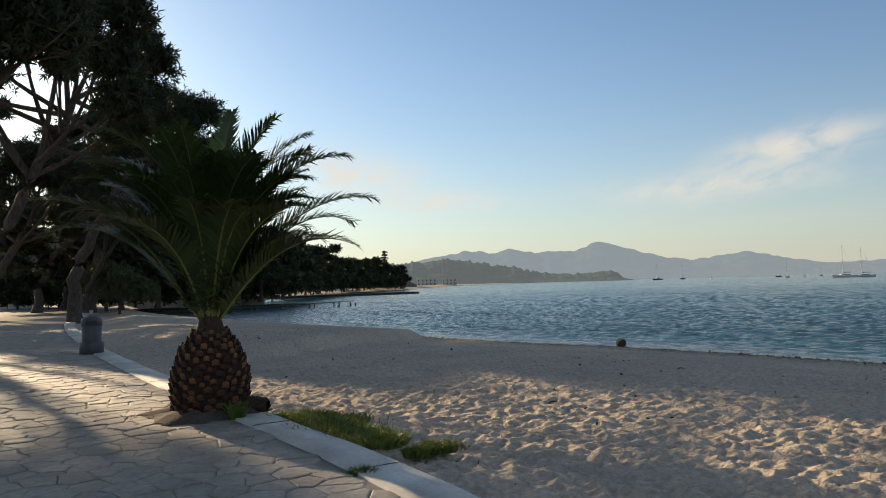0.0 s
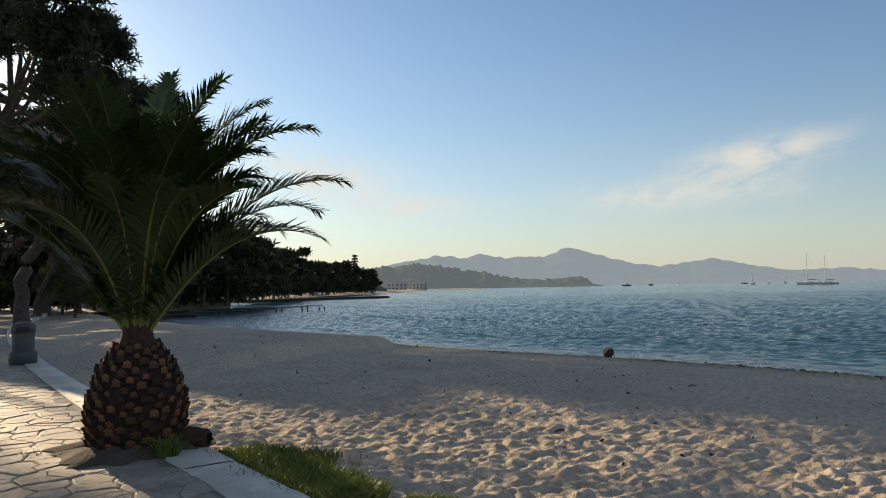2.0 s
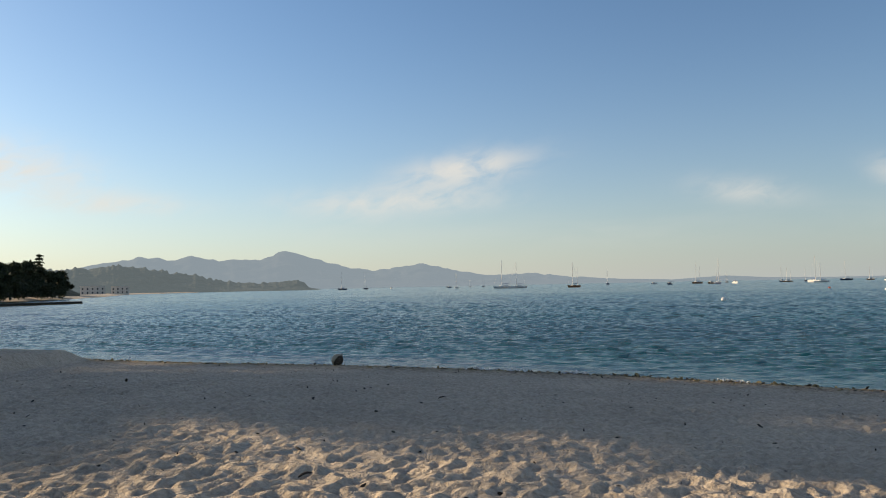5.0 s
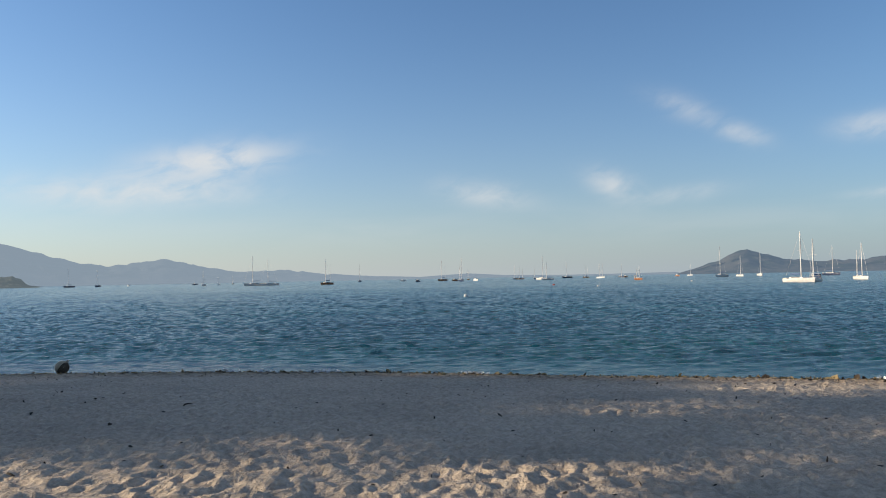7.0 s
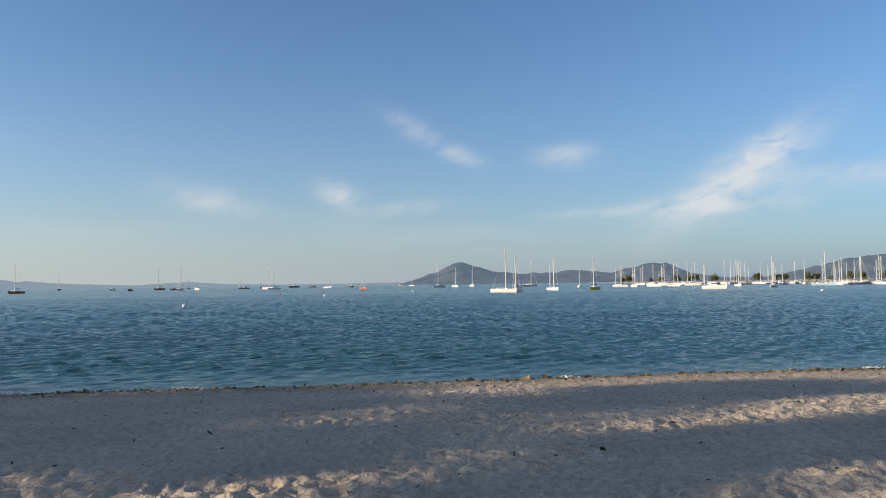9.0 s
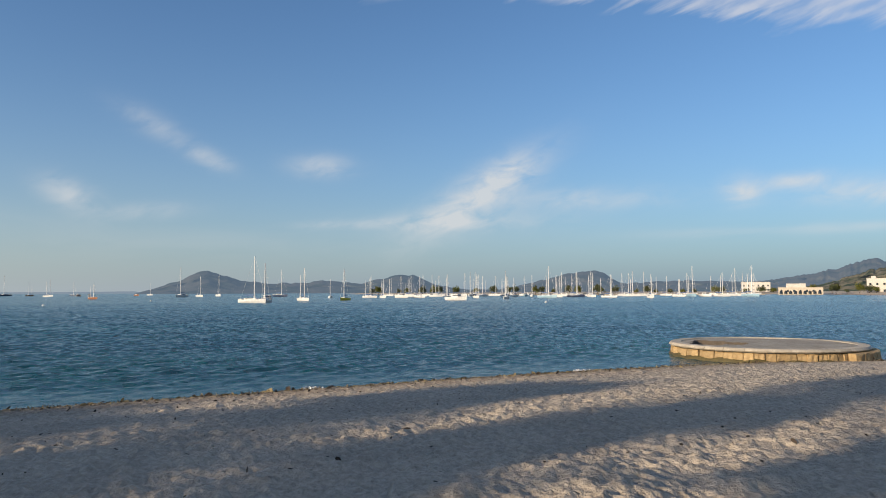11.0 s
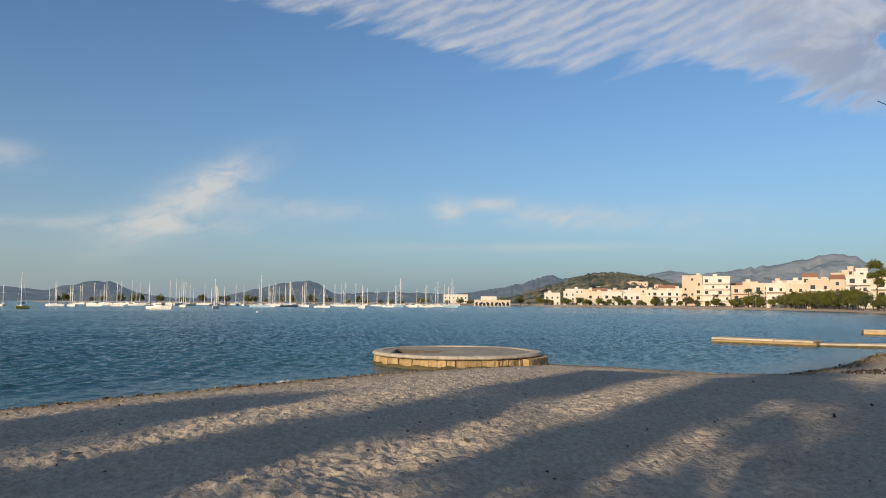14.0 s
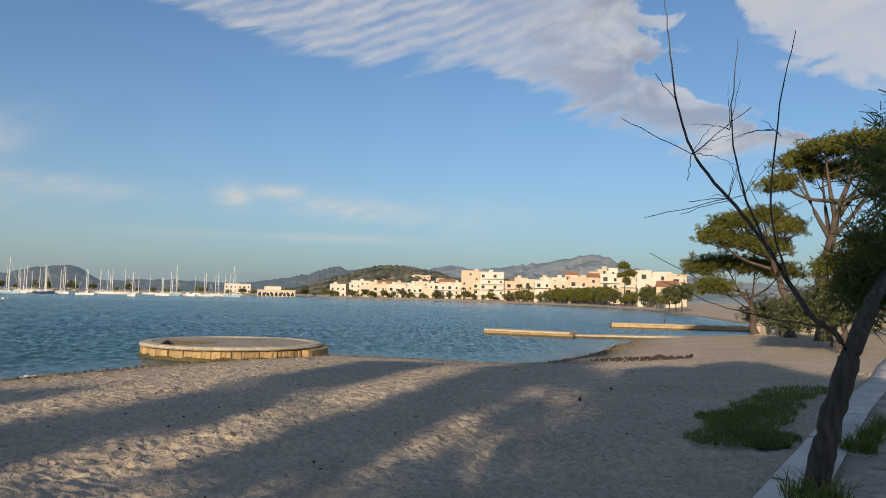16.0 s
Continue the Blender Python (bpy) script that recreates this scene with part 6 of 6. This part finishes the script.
house(-126.0, -127.45, 2.12, 445, PEACHWALL, "tall peach-coloured hotel block with a blank end wall", every=3)
house(-127.5, -129.38, 2.05, 432, WHITEWALL, "tall white hotel tower with roof masts above the seafront", balcony=True, every=2)
house(-126.9, -127.9, 1.25, 424, CREAMWALL, C, balcony=True)
house(-129.45, -130.79, 1.36, 385, PEACHWALL, P, balcony=True, accent=CREAMWALL)
house(-130.8, -131.75, 1.53, 380, CREAMWALL, C, balcony=True)
house(-131.8, -133.1, 1.50, 365, WHITEWALL, W, balcony=True)
house(-133.1, -134.35, 1.42, 355, CREAMWALL, C)
house(-131.9, -133.4, 0.85, 335, WHITEWALL, W, roof="tile")
house(-134.43, -136.0, 1.70, 330, PEACHWALL, P, balcony=True)
house(-135.9, -136.81, 1.85, 325, PEACHWALL, P, roof="tile")
house(-136.89, -138.38, 2.05, 315, WHITEWALL, W, balcony=True)
house(-137.0, -137.35, 2.62, 318, PEACHWALL, "slender pink tower above the white flats", depth=5)
house(-137.5, -138.2, 2.5, 320, WHITEWALL, W, depth=8)
house(-138.4, -139.55, 1.9, 300, CREAMWALL, C, balcony=True)
house(-139.61, -140.69, 2.34, 285, WHITEWALL, W, balcony=True)
house(-140.9, -141.8, 2.15, 275, WHITEWALL, W)
house(-139.7, -141.56, 1.55, 245, WHITEWALL, "cream villa with a projecting flat roof", balcony=True)
house(-141.07, -142.7, 1.21, 225, CREAMWALL, "cream house with a tiled gable roof", roof="tile")
# the rows behind, stepping up from the seafront
back_rnd = random.Random(23)
for k in range(26):
    az = -117.5 - 25.5 * (k + 0.5) / 26
    wide = back_rnd.uniform(0.8, 1.5)
    top = float(np.interp(-az, (117, 122, 126, 129, 133, 136, 140, 143), (1.0, 1.2, 1.25, 1.45, 1.75, 2.1, 2.2, 2.0))) * back_rnd.uniform(0.85, 1.08)
    tone = (WHITEWALL, CREAMWALL, WHITEWALL, PEACHWALL)[k % 4]
    house(az + wide / 2, az - wide / 2, top, town_shore(az) + back_rnd.uniform(70, 110), tone, (W, C, W, P)[k % 4], depth=10, balcony=k % 3 != 0, roof="tile" if k % 5 == 2 else "flat", every=1 + k % 2, floor_h=2.8)
# arcaded club house by the marina
club = house(-110.11, -112.97, 0.20, 500, CREAMWALL, "two-storey cream marina club house with a row of arches", depth=10)
for k in range(9):
    part("arch", mesh_np("arch", *tube(np.array([(-11 + k * 2.7, -0.05, -0.3), (-11 + k * 2.7, -0.05, 1.2), (-11 + k * 2.7, -0.05, 1.9)]), [0.9, 0.9, 0.1], 12), GLASS), club, "dark archway")
part("upper_floor", bm_mesh("upper_floor", box_bm(-8, 1, 3.2, 3, 9, 6.2, 0.05), WHITEWALL), club)
# villas on the hill
for k, (az, el, d) in enumerate([(-119.9, 1.35, 780), (-120.6, 1.2, 770), (-121.9, 1.7, 800), (-122.5, 1.75, 800), (-123.2, 1.72, 800), (-124.3, 1.5, 790), (-125.1, 1.4, 790), (-121.3, 1.0, 730), (-118.6, 0.9, 740), (-124.7, 1.1, 740), (-122.4, 1.1, 740), (-117.6, 0.85, 720)]):
    z = d * math.tan(radians(el)) - 6
    house(az + 0.33, az - 0.33, math.degrees(math.atan((z + 7 - 1.54) / d)), d, PEACHWALL if k % 3 else CREAMWALL, "terracotta-coloured villa on the hillside", depth=8, base=z)
house(30.2, 33.2, 1.2, 92, WHITEWALL, "low white house behind the pines", depth=8)
house(26.9, 28.2, 0.9, 95, WHITEWALL, "low white house behind the pines", depth=8)
house(10.2, 8.6, 1.9, 262, WHITEWALL, "white villa among backlit pines on the far shore", depth=10, balcony=True)
house(6.2, 5.4, 1.3, 330, WHITEWALL, "white villa among backlit pines on the far shore", depth=10)
house(2.2, 0.6, 0.45, 640, WHITEWALL, "low white waterside building below the headland", depth=12)
house(0.2, -1.0, 0.40, 690, WHITEWALL, "low white waterside building below the headland", depth=12)

g = np.random.default_rng(91)
for k in range(64):
    az = -112 - 31 * ((k + g.random()) / 64) ** 0.85
    dist = town_shore(az) + g.uniform(16, 26)
    h = g.uniform(3.5, 7.5) * (0.85 if az > -130 else 1)
    a = radians(az)
    base = (-math.sin(a) * dist, 3.4 + math.cos(a) * dist, -0.3)
    tree("seafront_tree", "dusty green tree on the town's seafront", base, [(0, 0, h * 0.3), (0.2, 0, h * 0.6)], 0.15, [((g.uniform(-1, 1), 0, h * 0.65), (h * 0.38, h * 0.38, h * 0.30)), ((g.uniform(-2, 2), 0, h * 0.5), (h * 0.34, h * 0.3, h * 0.26))], 130, h * 0.13, SCRUB if k % 2 else NEEDLES, seed=700 + k, category="tree", broad=True, group="seafront trees", limbs=False)
for k, az in enumerate((-133.7, -134.5, -135.3, -136.1, -136.9, -137.6)):
    dist = town_shore(az) + 20
    a = radians(az)
    tree("hedge_tree", "dense green clipped tree in the seafront grove", (-math.sin(a) * dist, 3.4 + math.cos(a) * dist, -0.3), [(0, 0, 1.5), (0, 0, 3)], 0.15, [((-1.4, 0, 4.0), (3.6, 2.6, 2.9)), ((1.8, 0, 3.8), (3.4, 2.6, 2.7)), ((0.2, 0, 5.6), (3.0, 2.4, 2.0))], 640, 0.6, NEEDLES, seed=800 + k, category="tree", broad=True, group="seafront grove", limbs=False)


def seafront_palm(height, seed):
    """A slim palm: bare trunk and a head of drooping leaves."""
    q = np.random.default_rng(seed)
    ob = thing("seafront_palm", "slim tall palm with a drooping head on the seafront", "palm tree", group="seafront palms")
    part("trunk", mesh_np("trunk", *tube(np.array([(0, 0, -0.3), (0.1, 0, height * 0.5), (0.15, 0, height)]), [0.28, 0.20, 0.18], 7), BARK, True), ob)
    pieces = []
    for n in range(26):
        b = n * 2.4
        rise = q.uniform(-0.3, 1.1)
        t = np.linspace(0, 1, 6)[:, None]
        way_out = np.array([math.cos(b), math.sin(b), 0])
        mid = np.array([0.15, 0, height]) + way_out * t * 2.0 + np.array([0, 0, 1.0]) * (rise * t * 1.5 - 1.5 * t ** 2)
        side = np.array([-math.sin(b), math.cos(b), 0]) * (0.34 * np.sin(np.pi * (0.1 + 0.88 * t)))
        v = np.concatenate([mid - side, mid + side - [0, 0, 0.12]])
        f = np.array([(i, i + 1, i + 7, i + 6) for i in range(5)])
        pieces.append((v, f))
    part("crown", mesh_np("crown", *join_np(pieces), SCRUB), ob)
    return ob


palm_kind = seafront_palm(7.0, 5)
palm_spots = ((-126.2, 1.0), (-128.4, 0.9), (-130.6, 1.25), (-131.3, 1.1), (-131.0, 0.85), (-139.9, 0.8), (-140.6, 0.7), (-124.0, 0.8), (-121.0, 0.8), (-133.0, 0.8))
for k, (az, size) in enumerate(palm_spots):
    a, dist = radians(az), town_shore(az) + 24
    m = Matrix.Translation((-math.sin(a) * dist, 3.4 + math.cos(a) * dist, 0.3)) @ Matrix.Rotation(k * 1.3, 4, "Z") @ Matrix.Scale(size, 4)
    if k:
        copy_thing(palm_kind, m)
    else:
        palm_kind.matrix_basis = m
a = radians(-138.75)
tree("pine_tree", "tall slender pine standing above the seafront houses", (-math.sin(a) * 262, 3.4 + math.cos(a) * 262, 0.2), [(0.2, 0, 5), (-0.3, 0, 11.0)], 0.28, [((-2.0, 0, 11.0), (2.4, 2.0, 1.7)), ((0.5, 0, 13.8), (2.2, 2.0, 1.8)), ((2.0, 0, 10.6), (1.5, 1.5, 1.1)), ((-0.8, 0, 8.6), (1.7, 1.5, 1.2))], 900, 0.5, seed=900, broad=True)
for k in range(34):
    az = -79 - 33 * ((k + g.random()) / 34)
    a, dist, h = radians(az), g.uniform(590, 640), g.uniform(4.0, 8.0)
    tree("seafront_tree", "dark tree behind the marina moorings", (-math.sin(a) * dist, 3.4 + math.cos(a) * dist, -0.4), [(0, 0, h * 0.3), (0.2, 0, h * 0.6)], 0.2, [((-2, 0, h * 0.55), (h * 0.6, h * 0.4, h * 0.42)), ((3, 0, h * 0.5), (h * 0.7, h * 0.4, h * 0.36))], 110, h * 0.16, NEEDLES if k % 2 else SCRUB, seed=1000 + k, category="tree", broad=True, group="marina trees", limbs=False)
# quay of the marina
slab("quay", "low pale quay along the marina", (470, -160), (520, 60), 12, -1.5, -0.35, CONCRETE, "quay", weed=False)


# ---- the tamarisk by the kerb ----
TAM_BASE = (3.20, -2.67)
TAM = {
    "t0": (3.16, -2.69, 0.22),
    "t1": (3.09, -2.73, 0.59),
    "t2": (3.01, -2.77, 0.92),
    "t3": (2.96, -2.79, 1.13),
    "r1": (2.95, -3.02, 1.43),
    "r2": (2.95, -3.24, 1.67),
    "r3": (2.88, -3.60, 1.97),
    "e1": (2.98, -2.78, 1.26),
    "e2": (3.04, -2.75, 1.37),
    "e3": (3.14, -2.70, 1.36),
    "m1": (3.32, -2.60, 1.67),
    "m2": (3.51, -2.49, 2.09),
    "m3": (3.75, -2.34, 2.47),
    "m4": (4.00, -2.16, 2.88),
    "m5": (4.11, -2.08, 3.37),
    "m6": (4.19, -2.02, 4.35),
    "c1": (3.70, -2.49, 2.51),
    "c2": (3.88, -2.55, 3.14),
    "c3": (3.90, -2.72, 4.04),
    "d1": (3.42, -2.43, 2.21),
    "d2": (3.31, -2.32, 3.00),
    "d3": (3.09, -2.27, 3.77),
    "b1": (3.44, -2.42, 1.43),
    "b2": (3.66, -2.04, 1.54),
    "f1": (4.48, -1.77, 3.24),
    "f2": (3.59, -2.44, 3.27),
    "f3": (4.25, -1.97, 3.64),
    "f4": (4.32, -1.91, 2.31),
    "f5": (4.28, -1.94, 1.99),
    "f6": (4.02, -2.15, 2.45),
    "f7": (4.08, -2.11, 2.34),
    "f8": (4.03, -2.14, 2.64),
    "f9": (4.19, -2.02, 1.73),
    "f10": (3.39, -2.57, 3.00),
    "g1": (3.03, -3.97, 2.31),
    "g2": (3.24, -3.66, 1.83),
    "g3": (2.83, -3.94, 2.80),
    "g4": (3.12, -4.04, 1.79),
}
tam = thing("tamarisk_tree", "gnarled dark tamarisk with bare twigs leaning over the kerb", "tree", Matrix.Translation((TAM_BASE[0], TAM_BASE[1], 0)))


def branch(name, pts, r0, r1, sides=8, rough=0.0, seed=1):
    g = np.random.default_rng(seed)
    line = smooth_line(np.array(pts) - np.array([TAM_BASE[0], TAM_BASE[1], 0]), max(8, len(pts) * 4))
    line[1:-1] += g.normal(size=(len(line) - 2, 3)) * rough
    rad = np.linspace(r0, r1, len(line)) * (1 + 0.05 * g.normal(size=len(line)) * (rough > 0.004))
    return part(name, mesh_np(name, *tube(line, rad, sides), GREYBARK, True), tam)


trunk_pts = [TAM[k] for k in ("t0", "t1", "t2", "t3")]
branch("trunk", [(TAM_BASE[0], TAM_BASE[1], -0.1)] + trunk_pts, 0.108, 0.080, 12, 0.005, 1)
branch("limb", [TAM["t2"], TAM["t3"], TAM["r1"], TAM["r2"], TAM["r3"]], 0.080, 0.05, 10, 0.005, 2)
branch("limb", [TAM["t2"], TAM["t3"], TAM["e1"], TAM["e2"], TAM["e3"], TAM["m1"], TAM["m2"], TAM["m3"], TAM["m4"], TAM["m5"], TAM["m6"]], 0.026, 0.003, 8, 0.004, 3)
for k, keys in enumerate((("m2", "c1", "c2", "c3"), ("m1", "d1", "d2", "d3"), ("e2", "b1", "b2"), ("m4", "f1"), ("m4", "f2"), ("m5", "f3"), ("m3", "f4"), ("b1", "f5"), ("m3", "f6"), ("c1", "f7"), ("m4", "f8"), ("b2", "f9"), ("d2", "f10"))):
    thick = 0.011 if k < 3 else 0.004
    branch("twig", [TAM[q] for q in keys], thick, 0.003, 6, 0.006, 10 + k)
g = np.random.default_rng(55)
for k in range(34):
    root = np.array(TAM[("m1", "m2", "m3", "m4", "c1", "c2", "d1", "d2", "e3", "b1")[k % 10]])
    side = np.array([TAM["m3"][0] - TAM["d2"][0], TAM["m3"][1] - TAM["d2"][1], 0])
    side /= np.linalg.norm(side)
    d = side * g.normal(0.1, 0.8) + np.array([0, 0, g.uniform(-0.1, 0.9)]) + g.normal(size=3) * 0.2
    d /= np.linalg.norm(d)
    l = g.uniform(0.2, 0.6)
    branch("twig", [root, root + d * l * 0.5 + [0, 0, 0.02], root + d * l + [0, 0, -0.03]], 0.004, 0.0015, 4, 0.004, 100 + k)
lob = [((np.array(TAM[k]) - [TAM_BASE[0], TAM_BASE[1], 0]), r) for k, r in (("g1", (0.6, 0.6, 0.55)), ("g2", (0.35, 0.35, 0.4)), ("g3", (0.7, 0.7, 0.6)), ("g4", (0.45, 0.45, 0.4)))]
where = []
for c, r in lob:
    u = g.normal(size=(240, 3))
    u /= np.linalg.norm(u, axis=1)[:, None]
    where.append(c + u * g.uniform(0.3, 1.1, (240, 1)) * (1 + 0.25 * np.sin(u[:, :1] * 6)) * np.array(r))
where = np.concatenate(where)
v, f = scatter(tuft(10, 0.07, np.random.default_rng(4)), where, 0.15 * g.uniform(0.7, 1.5, len(where)), g)
part("crown", mesh_np("crown", v, f, FEATHER), tam, "feathery green foliage")
